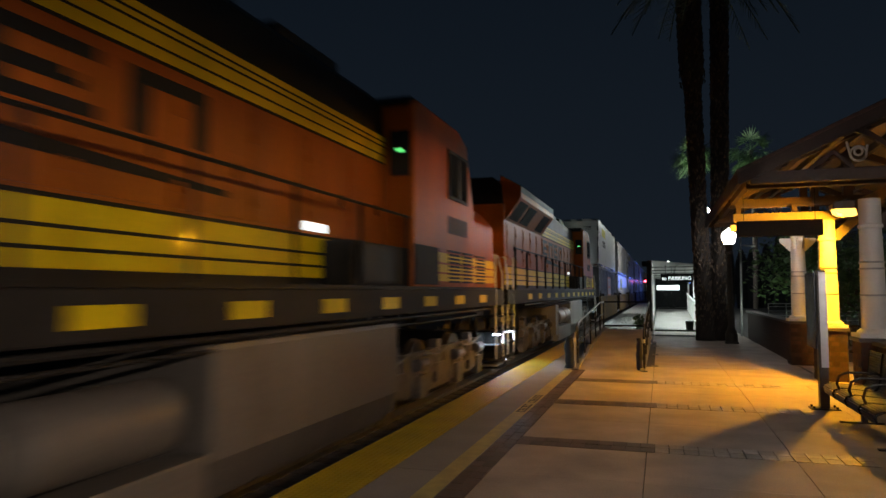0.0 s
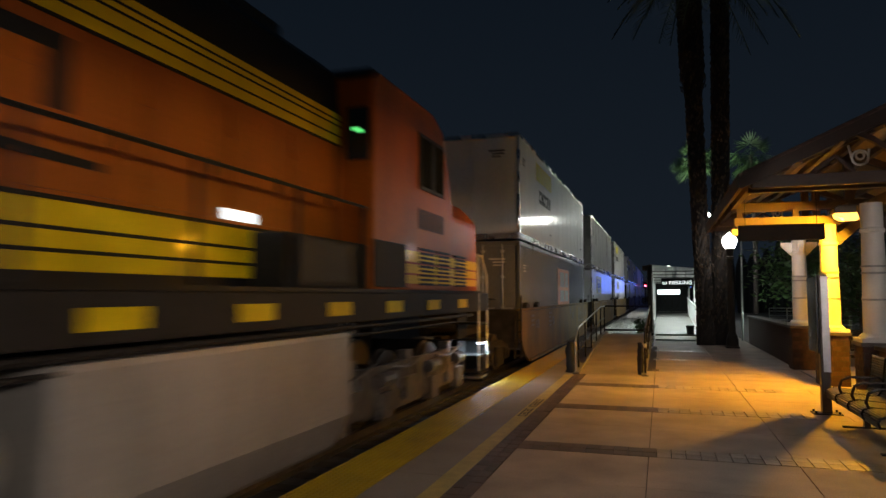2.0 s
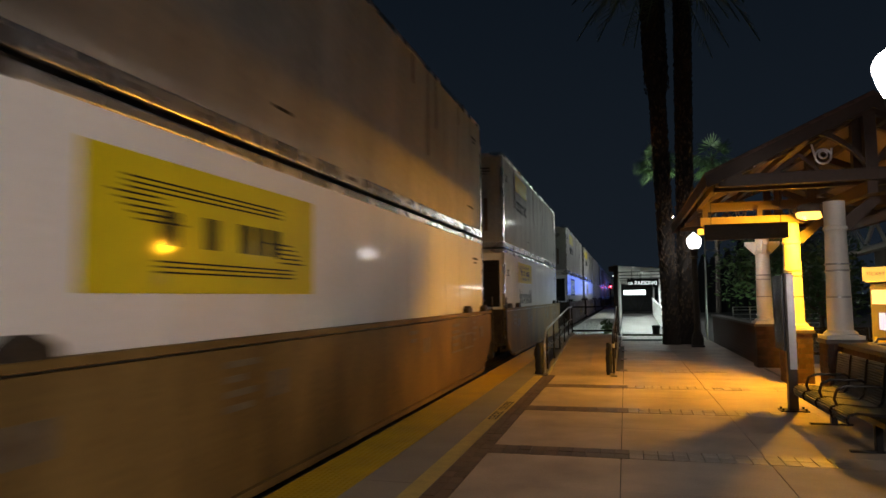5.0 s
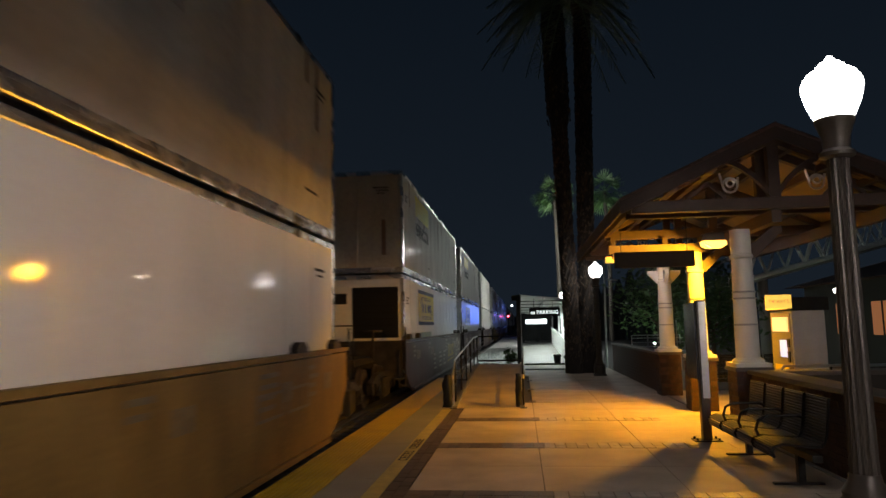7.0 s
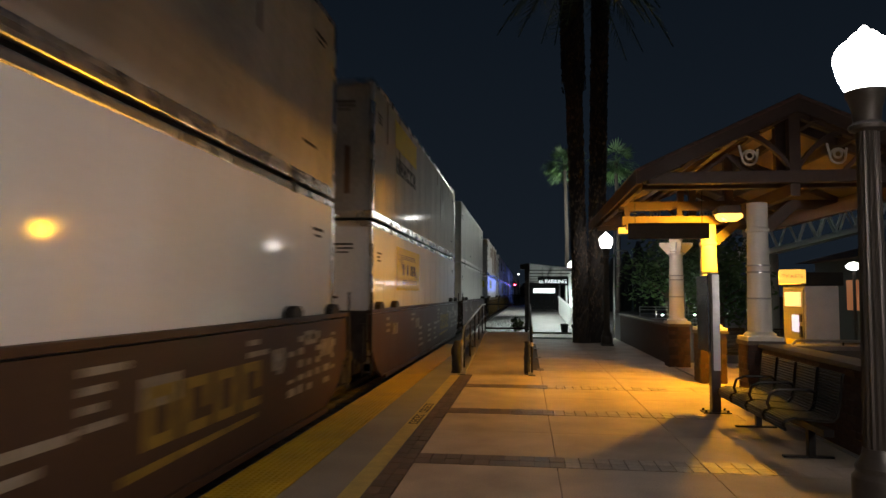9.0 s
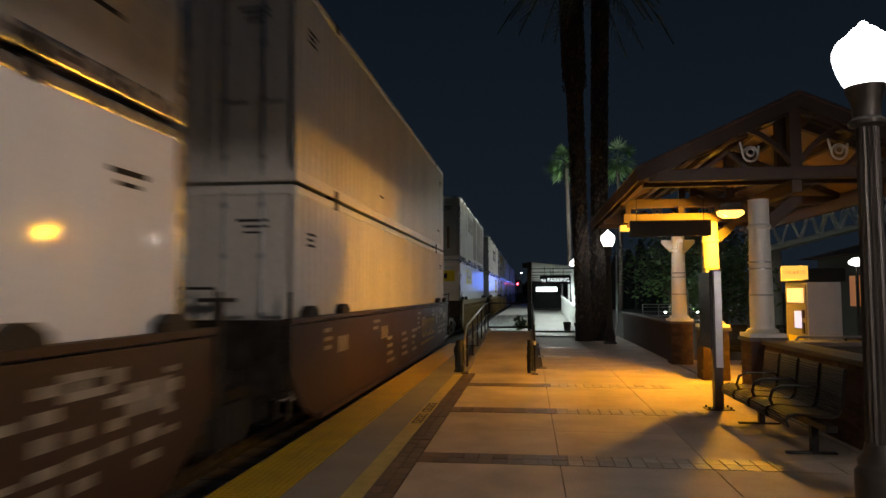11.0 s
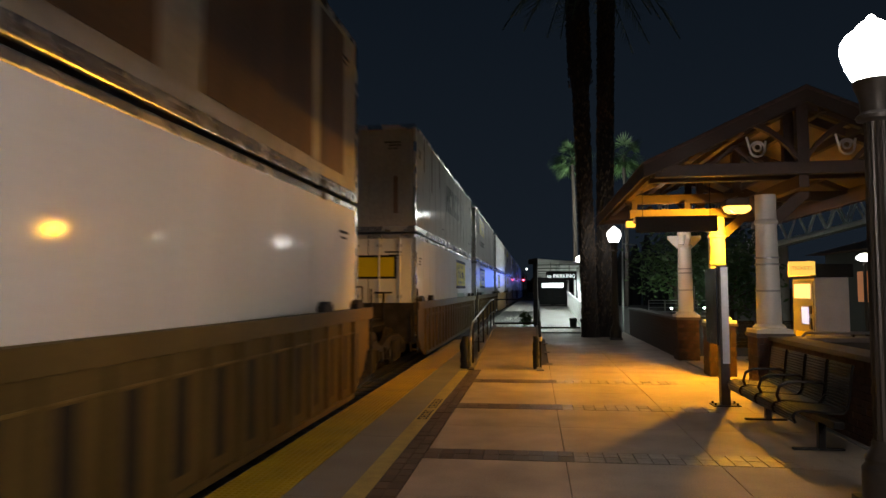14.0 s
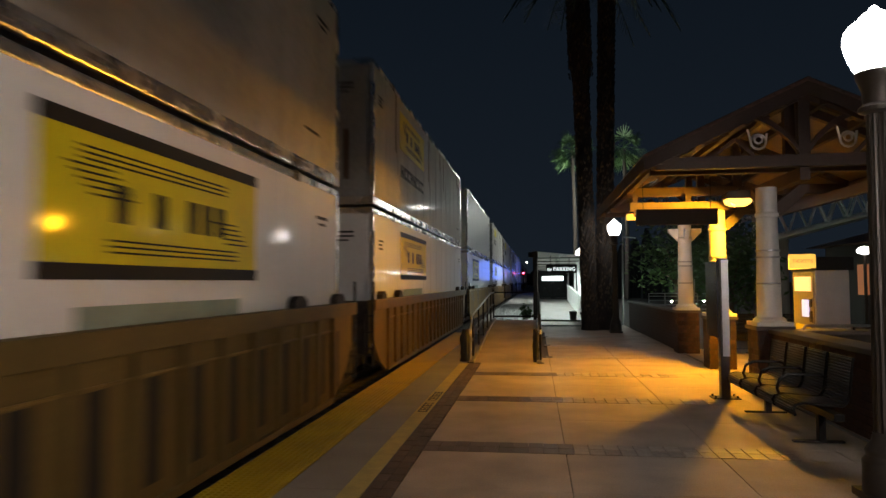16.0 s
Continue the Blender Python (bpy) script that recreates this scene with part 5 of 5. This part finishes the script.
            return s
        keyed_part(("wrail", nm, reach), "end_railing", rail, car_dirt, dk, "dark end rail")
        keyed_part(("wstaff", nm), "brake_wheel", staff, car_dirt, dk, "dark hand brake wheel on its staff")
        keyed_part(("wladder", nm), "ladder", ladder, car_dirt, w, "dark end ladder")
        if trk:
            bogie(w, a + d * trk)
            if trk > 1.45:
                keyed_part(("wcoup", nm, reach), "coupler", lambda a=a, d=d, reach=reach: Shape().box(-.14, .14, *sorted((a + d * (reach - .2), a + d * (reach + .62))), .75, .98).box(-.3, .3, *sorted((a + d * (reach - .05), a + d * reach)), .7, 1.05), car_dirt, w, "knuckle coupler")
    return at_track(w, u)


# marks of single containers
def ex_u1u(c):
    logo_panel(c, 2.6, 5.6, 2.0, 2.55, False, False)
    mark_bars(c, 3.1, 5.4, 1.35, 1.75, 6)
def ex_u1l(c):
    part("orange_sign", Shape().box(1.307, 1.312, 6.9, 10.0, 1.08, 2.42), logo_orange, c, "pale orange sign with plain marks")
    for y0, y1, z0, z1 in ((7.5, 8.6, 1.75, 2.3), (8.8, 9.7, 1.75, 2.3), (7.5, 8.6, 1.2, 1.62), (8.8, 9.7, 1.2, 1.62)):
        part("sign_mark", Shape().box(1.312, 1.315, y0, y1, z0, z1), mark_white, c)
    part("end_mark", Shape().box(-.35, .35, .0, .012, 1.75, 1.98), faded_white, c, "faded pale mark on the end doors")
def ex_u2l(c): logo_panel(c, 2.6, 6.1, 1.5, 2.55, False)
def ex_u3u(c):
    logo_panel(c, 2.4, 5.1, 2.05, 2.62, False, False)
    mark_bars(c, 2.5, 5.0, 1.4, 1.75, 6)
def ex_u3l(c):
    logo_panel(c, 2.6, 6.1, 1.92, 2.62, False)
    words("Intermodal", .70, mat("grey_lettering", (0.10, 0.11, 0.12), 0.5, bump=0.0), "lettering", c, Matrix.Translation((1.308, 4.45, 1.42)) @ Euler((radians(90), 0, radians(90))).to_matrix().to_4x4(), .002, "grey word on the white side", 0.02)
def ex_u4l(c):
    logo_panel(c, 2.7, 6.4, 1.52, 2.58, True)
    part("green_band", Shape().box(1.307, 1.311, 3.0, 5.7, 1.08, 1.26), mat("grey_green", (0.22, 0.30, 0.26), 0.5, bump=0.0), c, "dull green lettering band")
def cooling_unit(c):
    """End with a cooling unit: dark grille, small hatch and white frame."""
    part("grille_recess", Shape().box(-.16, 1.14, .012, .05, 1.15, 2.56), logo_black, c, "dark grille of the cooling unit", bevel=.006)
    for k in range(7):
        part("grille_bar", Shape().box(-.12, 1.10, .002, .014, 1.30 + k * .18, 1.33 + k * .18), loco_black, c)
    part("hatch", Shape().box(-.85, -.32, .008, .05, 2.10, 2.40), logo_black, c, "small dark hatch", bevel=.006)
    part("unit_frame", Shape().box(-1.18, 1.18, -.012, .03, 2.60, 2.70), cont_white, c, bevel=.006)
    part("unit_frame", Shape().box(1.15, 1.20, -.012, .03, .5, 2.60), cont_white, c)
    part("unit_frame", Shape().box(-1.20, -1.15, -.012, .03, .5, 2.60), cont_white, c)
def ex_u4f(c):
    ex_u4l(c)
    cooling_unit(c)
def ex_u3f(c):
    ex_u3l(c)
    cooling_unit(c)
def ex_u5u(c):
    logo_panel(c, 2.3, 5.4, 1.95, 2.6, False, False)
    mark_bars(c, 2.4, 5.3, 1.35, 1.75, 6)
def ex_u7l(c):
    logo_panel(c, 2.8, 6.25, 1.87, 2.58, False)
    part("end_sign", Shape().box(-1.05, 1.05, .004, .012, 1.95, 2.45), logo_yellow, c, "yellow sign across the end doors")
    for i in range(6):
        part("end_mark", Shape().box(-.75 + i * .26, -.60 + i * .26, .0, .004, 2.08, 2.32), logo_black, c)
def ex_u7u(c):
    mark_bars(c, 4.0, 7.0, 1.6, 2.4, 5, cont_rust)
    for y, w in ((7.4, 2.0), (10.2, 3.2), (13.8, 1.2)):
        part("rust_patch", Shape().box(1.296, 1.302, y, y + w, .35, 2.7), cont_rust, c, "broad rust brown patch")
def ex_u8l(c):
    logo_panel(c, 9.2, 12.6, 1.48, 2.58, True)
    part("green_band", Shape().box(1.307, 1.311, 9.6, 12.2, 1.08, 1.26), mat("grey_green2", (0.22, 0.30, 0.26), 0.5, bump=0.0), c, "dull green lettering band")
    part("end_sign", Shape().box(-.75, .75, .002, .012, 1.75, 2.3), logo_yellow, c, "yellow sign across the end doors")
    s = Shape().box(-.77, .77, .0, .008, 1.71, 1.77).box(-.77, .77, 0, .008, 2.28, 2.34).box(-.77, -.71, 0, .008, 1.75, 2.3).box(.71, .77, 0, .008, 1.75, 2.3)
    part("end_border", s, logo_black, c)
def locking_bars(c):
    for x in (-.86, -.30, .30, .86):
        b = part("locking_bar", Shape().cyl((x, -.005, .10), (x, -.005, 2.80), .024, n=8), cont_white, c, "white door locking bar")
        for z in (.35, 1.2, 2.55):
            part("bar_clamp", Shape().box(x - .06, x + .06, -.02, .03, z, z + .08), steel, b)
    part("door_gap", Shape().box(-.008, .008, .022, .032, .16, 2.76), logo_black, c, "dark gap between the end doors")
def ex_u8f(c):
    ex_u8l(c)
    locking_bars(c)
def ex_u8u(c): mark_bars(c, 6.2, 10.3, 1.25, 2.2, 5)
def ex_u9u(c):
    logo_panel(c, 2.6, 6.1, 1.6, 2.5, False, True)
    mark_bars(c, 2.7, 6.0, .95, 1.25, 8)
def ex_sw(c): mark_bars(c, 4.5, 9.0, 1.3, 2.2, 5)


W1 = "glossy white freight container with metal edge rails"
W2 = "weathered grey white freight container with dark marks"
W3 = "beige corrugated freight container"
W4 = "dark grey corrugated freight container in the well"
# place, sill style, truck before, truck behind, lower style, upper style
UNITS = [
    (41.90, "tan", 1.75, 1.40, ("grey", W4, ex_u1l), ("white", W1, ex_u1u)),
    (61.70, "tan", None, 1.60, ("white", W1, ex_u2l), ("old", W2, None)),
    (80.85, "tan", None, 1.75, ("white", W1, ex_u3f), ("old", W2, ex_u3u)),
    (103.85, "brown", 1.75, 1.40, ("white", W1, ex_u4f), ("old", W2, ex_u5u)),
    (122.50, "brown", None, 1.50, ("white", W1, ex_u2l), ("old", W2, ex_u5u)),
    (141.40, "brown", None, 1.75, ("beige", W3, None), ("beige", W3, None)),
    (163.40, "ochre", 1.75, 1.75, ("white", W1, ex_u7l), ("old", W2, ex_u7u)),
    (185.30, "ochre", 1.75, 1.18, ("white", W1, ex_u8f), ("old", W2, ex_u8u)),
    (203.55, "ochre", None, 1.30, ("white", W1, ex_u4l), ("old", W2, ex_u9u)),
]
u = 222.1
for k in range(11):
    st = ("tan", "brown", "ochre")[(k // 3) % 3]
    first, last = k % 3 == 0, k % 3 == 2
    UNITS.append((u, st, 1.75 if first else None, 1.75 if last else 1.40, (("white", W1, (ex_u4l, ex_u3l, None)[k % 3])), (("old", W2, (ex_sw, ex_u3u, ex_u5u)[k % 3]) if k % 4 else ("white", W1, None))))
    u += CL + (6.3 if last else 2.8)
for k, (u, st, fr, re, low, up) in enumerate(UNITS):
    well_car(u, st, fr, re)
    container(u, 0, low[0], low[1], low[2], seed=k)
    container(u, 1, up[0], up[1], up[2], seed=k)

# ---- locomotives ----
def locomotive(u, seed):
    L0, L1 = -1.75, 21.15
    e = thing("locomotive", "orange diesel locomotive with yellow stripes and black roof", "locomotive", group="locomotives of the train")
    HW = 1.02
    tank = tank_dark if seed == 1 else tank_mat
    # long hood
    part("hood", Shape().prism([(-HW, 1.95), (HW, 1.95), (HW, 4.2), (-HW, 4.2)], "y", .2, 15.2), orange, e, bevel=.02)
    part("roof", Shape().prism([(-HW + .04, 4.2), (HW - .04, 4.2), (HW - .08, 4.72), (HW - .3, 4.92), (-HW + .3, 4.92), (-HW + .08, 4.72)], "y", .25, 15.25), loco_black, e, "black hood roof", bevel=.02)
    for y, w, h in ((2.0, 4.6, .32), (7.6, 1.4, .18), (9.6, 2.2, .16), (12.6, 1.6, .22)):
        part("roof_hatch", Shape().box(-.72, .72, y, y + w, 4.88, 4.92 + h * .6), loco_black, e, "black roof hatch", bevel=.03)
    # radiator wings at the rear
    for sx in (-1, 1):
        part("radiator_wing", Shape().prism([(sx * HW, 3.78), (sx * 1.45, 4.36), (sx * 1.45, 4.66), (sx * .9, 4.97), (sx * .9, 3.78)], "y", .35, 6.0), orange, e, bevel=.015)
        for y in (.55, 1.95, 4.4):
            n = Vector((sx * .58, 0, -.43)).normalized()
            q = Shape()
            c0 = Vector((sx * 1.235, y, 4.07)) + n * .008
            a = Vector((sx * .43, 0, .58)).normalized() * .28
            b = Vector((0, 1.15, 0))
            q.add([c0 - a, c0 - a + b, c0 + a + b, c0 + a, c0 - a - n * .03, c0 - a + b - n * .03, c0 + a + b - n * .03, c0 + a - n * .03], [(0, 1, 2, 3), (4, 7, 6, 5), (0, 4, 5, 1), (1, 5, 6, 2), (2, 6, 7, 3), (3, 7, 4, 0)])
            part("radiator_grille", q, logo_black, e, "black radiator grille")
        part("wing_cover", Shape().prism([(sx * 1.453, 4.50), (sx * 1.453, 4.668), (sx * .9, 4.980), (sx * .9, 4.972), (sx * 1.4505, 4.66), (sx * 1.4505, 4.50)], "y", .35, 6.0), loco_black, e, "black cover over the radiator wing")
        # doors, stripes
        for i in range(13):
            y = .5 + i * 1.12
            s = Shape().box(*sorted((sx * (HW - .01), sx * (HW + .014))), y, y + .96, 2.62, 3.70)
            for z in (2.75, 3.4):
                s.box(*sorted((sx * HW, sx * (HW + .03))), y + .02, y + .09, z, z + .1)
            d = part("hood_door", s, orange, e)
            part("door_latch", Shape().box(*sorted((sx * HW, sx * (HW + .04))), y + .84, y + .88, 3.0, 3.14), loco_black, d)
        part("yellow_stripe", Shape().box(*sorted((sx * HW, sx * (HW + .018))), .2, 15.1, 2.08, 2.55), loco_yellow, e)
        for z in (2.20, 2.35, 2.555):
            part("dark_line", Shape().box(*sorted((sx * HW, sx * (HW + .022))), .2, 15.1, z, z + .03), loco_black, e)
        part("yellow_stripe", Shape().box(*sorted((sx * (HW - .01), sx * (HW + .016))), 6.05, 15.1, 3.80, 4.19), loco_yellow, e)
        for z in (3.785, 3.90, 4.03, 4.10):
            part("dark_line", Shape().box(*sorted((sx * HW, sx * (HW + .02))), 6.05, 15.1, z, z + .022), loco_black, e)
        part("dark_band", Shape().box(*sorted((sx * HW, sx * (HW + .012))), .2, 15.1, 1.97, 2.08), loco_black, e)
        # big block marks in place of lettering
        xx = sorted((sx * (HW + .014), sx * (HW + .02)))
        for k in range(4):
            y, z0, z1 = 6.3 + k * 1.25, 3.16, 3.68
            if k % 2 == 0:
                poly = [(y, z0), (y + .95, z0), (y + .95, z0 + .1), (y + .22, z0 + .1), (y + .22, z0 + .19), (y + .8, z0 + .19), (y + .8, z0 + .3), (y + .22, z0 + .3), (y + .22, z1 - .1), (y + .95, z1 - .1), (y + .95, z1), (y, z1)]
            else:
                poly = [(y, z0), (y + .22, z0), (y + .22, z1 - .12), (y + .75, z1 - .12), (y + .75, z0), (y + .95, z0), (y + .95, z1), (y, z1)]
            part("road_mark", Shape().prism(poly, "x", *xx), loco_black, e, "black block shaped mark on the orange hood")
        part("swoosh", Shape().prism([(6.6, 3.06), (11.3, 2.86), (11.3, 2.80), (6.6, 2.90)], "x", *xx), loco_black, e, "black tapering streak below the block marks")
    # sill, walkway
    part("frame_sill", Shape().box(-1.5, 1.5, L0 + .9, L1 - .9, 1.60, 1.95), loco_grey, e, "grey frame sill", bevel=.02)
    part("walkway", Shape().box(-1.52, 1.52, L0 + .9, L1 - .9, 1.95, 1.99), loco_black, e)
    for sx in (-1, 1):
        for i in range(12):
            y = 1.0 + i * 1.62
            part("reflector", Shape().box(*sorted((sx * 1.5, sx * 1.506)), y, y + .55, 1.69, 1.84), loco_yellow, e, "yellow reflective sill block" if i == 0 else "")
        s = Shape().tube([(sx * 1.46, -.6, 2.98), (sx * 1.46, 15.0, 2.98)], .019)
        for i in range(11):
            s.cyl((sx * 1.46, -.5 + i * 1.54, 1.97), (sx * 1.46, -.5 + i * 1.54, 2.98), .026, n=6)
        part("side_handrail", s, loco_black, e, "thin dark side handrail")
        s = Shape().tube([(sx * 1.43, .8, 1.54), (sx * 1.43, 20.0, 1.54)], .03).tube([(sx * 1.40, 2.5, 1.44), (sx * 1.40, 19.0, 1.44)], .02)
        part("air_pipe", s, loco_grey, e, "dull air pipe below the sill")
    # cab
    part("cab", Shape().prism([(15.2, 1.96), (18.6, 1.96), (18.6, 3.5), (18.1, 4.62), (17.6, 4.80), (15.4, 4.80), (15.2, 4.68)], "x", -1.46, 1.46), orange, e, bevel=.05)
    part("nose", Shape().prism([(-1.40, 1.96), (1.40, 1.96), (1.38, 3.3), (1.05, 3.66), (-1.05, 3.66), (-1.38, 3.3)], "y", 18.55, 20.55), orange, e, bevel=.10)
    part("cab_roof", Shape().prism([(15.15, 4.70), (17.9, 4.70), (17.6, 4.86), (15.4, 4.88)], "x", -1.35, 1.35), loco_black, e, bevel=.03)
    part("windscreen", Shape().prism([(18.60, 3.62), (18.20, 4.48), (18.17, 4.47), (18.57, 3.61)], "x", -1.15, 1.15), pane, e, "dark windscreen")
    for sx in (-1, 1):
        x0, x1 = sorted((sx * 1.455, sx * 1.475))
        for y0, y1 in ((16.95, 17.45), (17.58, 18.02)):
            f = part("cab_window", Shape().box(x0, x1, y0, y1, 3.55, 4.30), pane, e, "dark cab window", bevel=.008)
            xa, xb = sorted((sx * 1.455, sx * 1.485))
            part("window_frame", Shape().box(xa, xb, y0 - .05, y0, 3.50, 4.35).box(xa, xb, y1, y1 + .05, 3.50, 4.35).box(xa, xb, y0, y1, 3.50, 3.55).box(xa, xb, y0, y1, 4.30, 4.35), loco_black, f)
        part("rear_window", Shape().box(*sorted((sx * 1.10, sx * 1.40)), 15.17, 15.20, 3.62, 4.30), pane, e, "dark rear cab window", bevel=.01)
        if sx > 0:
            part("cab_display", Shape().box(1.20, 1.32, 15.160, 15.168, 3.98, 4.02), green_glow, e, "small green cab display glow")
        for y0, y1 in ((16.9, 17.6), (17.75, 18.4), (18.9, 19.6)):
            s = Shape()
            for k in range(9):
                z = 2.06 + k * .065
                s.box(*sorted((sx * 1.38, sx * 1.48)) if y0 < 18.6 else sorted((sx * 1.3, sx * 1.42)), y0, y1, z, z + .035)
            part("louvre", s, loco_black, e, "black air louvres")
        for z0, z1 in ((2.08, 2.20), (2.23, 2.36), (2.39, 2.55)):
            part("yellow_stripe", Shape().box(*sorted((sx * 1.45, sx * 1.468)), 16.36, 18.55, z0, z1), loco_yellow, e)
            part("yellow_stripe", Shape().box(*sorted((sx * 1.38, sx * 1.415)), 18.62, 20.4, z0, z1), loco_yellow, e)
        bx = part("battery_box", Shape().box(*sorted((sx * 1.03, sx * 1.42)), 13.2, 15.15, 1.99, 2.54), loco_grey, e, "grey equipment box on the walkway", bevel=.03)
        for k in range(5):
            part("cab_mark", Shape().box(*sorted((sx * 1.46, sx * 1.466)), 16.9 + k * .25, 17.08 + k * .25, 2.9, 3.2), loco_black, e, "plain dark block on the cab side")
        part("vent_panel", Shape().box(*sorted((sx * 1.45, sx * 1.475)), 15.22, 16.35, 2.02, 2.62), loco_grey, e, "dark panel below the cab", bevel=.01)
        part("vent_grille", Shape().box(*sorted((sx * 1.42, sx * 1.432)), 13.3, 15.0, 2.06, 2.48), loco_black, bx, "dark grille of the box")
        part("lit_door_window", Shape().box(*sorted((sx * 1.03, sx * 1.052)), 12.75, 13.25, 2.62, 2.72), sign_white_glow, e, "small bright service light")
    # end platforms, steps, plough, lights
    for y, d in ((L0 + .9, -1), (L1 - .9, 1)):
        part("end_platform", Shape().box(-1.5, 1.5, *sorted((y, y + d * .75)), 1.60, 1.95), loco_black, e, bevel=.02)
        part("plough", Shape().prism([(y + d * .55, .18), (y + d * .95, .18), (y + d * .72, 1.0), (y + d * .62, 1.0)], "x", -1.4, 1.4), loco_black, e, "black snow plough")
        part("coupler", Shape().box(-.16, .16, *sorted((y + d * .7, y + d * 1.25)), .75, 1.02), truck_mat, e, "coupler")
        for sx in (-1, 1):
            s = Shape()
            for k in range(5):
                s.box(*sorted((sx * 1.05, sx * 1.5)), *sorted((y + d * .05, y + d * .62)), .38 + k * .32, .42 + k * .32)
            s.box(*sorted((sx * 1.03, sx * 1.06)), *sorted((y, y + d * .65)), .35, 1.7)
            st = part("steps", s, loco_grey, e, "boarding steps")
            h = Shape().tube([(sx * 1.48, y + d * .68, .45), (sx * 1.48, y + d * .68, 2.3), (sx * 1.40, y + d * .55, 2.7), (sx * 1.3, y + d * .3, 2.72)], .022)
            h.tube([(sx * 1.48, y + d * .02, .45), (sx * 1.48, y + d * .02, 2.72)], .022).tube([(sx * .3, y + d * .7, 1.65), (sx * .3, y + d * .7, 2.7), (sx * 1.3, y + d * .7, 2.7)], .02)
            part("grab_rail", h, mark_white, e, "white grab rail at the steps")
            if sx > 0:
                lt = part("step_light", Shape().box(*sorted((sx * 1.40, sx * 1.50)), *sorted((y + d * .18, y + d * .50)), .965, .975), step_glow, e, "small white step light")
                part("lamp_housing", Shape().box(*sorted((sx * 1.38, sx * 1.53)), *sorted((y + d * .15, y + d * .53)), .977, 1.005), loco_black, lt)
            part("bottom_step", Shape().box(*sorted((sx * 1.02, sx * 1.5)), *sorted((y, y + d * .66)), .30, .34), trim_alu, e, "pale metal lowest step", bevel=.008)
    # fuel tank, air tanks
    part("fuel_tank", Shape().prism([(-1.42, 1.5), (1.42, 1.5), (1.42, .55), (1.2, .14), (-1.2, .14), (-1.42, .55)], "y", 10.6, 14.7), tank, e, "dull silver fuel tank", bevel=.06)
    for sx in (-1, 1):
        part("tank_ledge", Shape().box(*sorted((sx * 1.05, sx * 1.40)), 7.3, 10.58, .14, .62), tank, e, "pale ledge below the air tanks", bevel=.02)
        part("air_tank", Shape().lathe([(.05, 0), (.22, .03), (.29, .10), (.29, 1.36), (.22, 1.43), (.05, 1.46)], n=20), tank, e, "silver air tank", smooth=True).matrix_basis = pose(sx * 1.18, 10.3, .98, 90, 0, 0)
        part("air_tank", Shape().lathe([(.05, 0), (.22, .03), (.29, .10), (.29, 1.36), (.22, 1.43), (.05, 1.46)], n=20), tank, e, "silver air tank", smooth=True).matrix_basis = pose(sx * 1.18, 8.78, .98, 90, 0, 0)
        part("equipment_box", Shape().box(*sorted((sx * .9, sx * 1.4)), 6.6, 7.25, .36, 1.45), tank, e, bevel=.02)
    for y in (4.2, 17.3):
        bogie(e, y, 3, 2.05, .53)
    return at_track(e, u)


locomotive(-6.4, 1)
locomotive(16.6, 2)


# ---- movement ----
def run(t):
    return 12.31 * t - 0.0261 * t * t


def motions():
    times = [0.5 * i for i in range(33)]
    for ob, u in MOVING:
        z = RAIL_TOP + (ob["lift"] if "lift" in ob else 0.0)
        walk(ob, [(t, pose(TRACK, u - run(t), z)) for t in times])
        if "lift" in ob:
            del ob["lift"]
    near = [w for w in WHEELS if w[0].parent in FRONT]
    for o, y, r in near:
        rows, n = [], 480
        for i in range(n + 1):
            t = 16.0 * i / n
            a = math.degrees(run(t) / r)
            rows.append((t, pose(0, y, r, a % 360)))
        walk(o, rows)


FRONT = [ob for ob, u in MOVING if u < 130 and ob.name.startswith(("locomotive", "well_car"))]
motions()
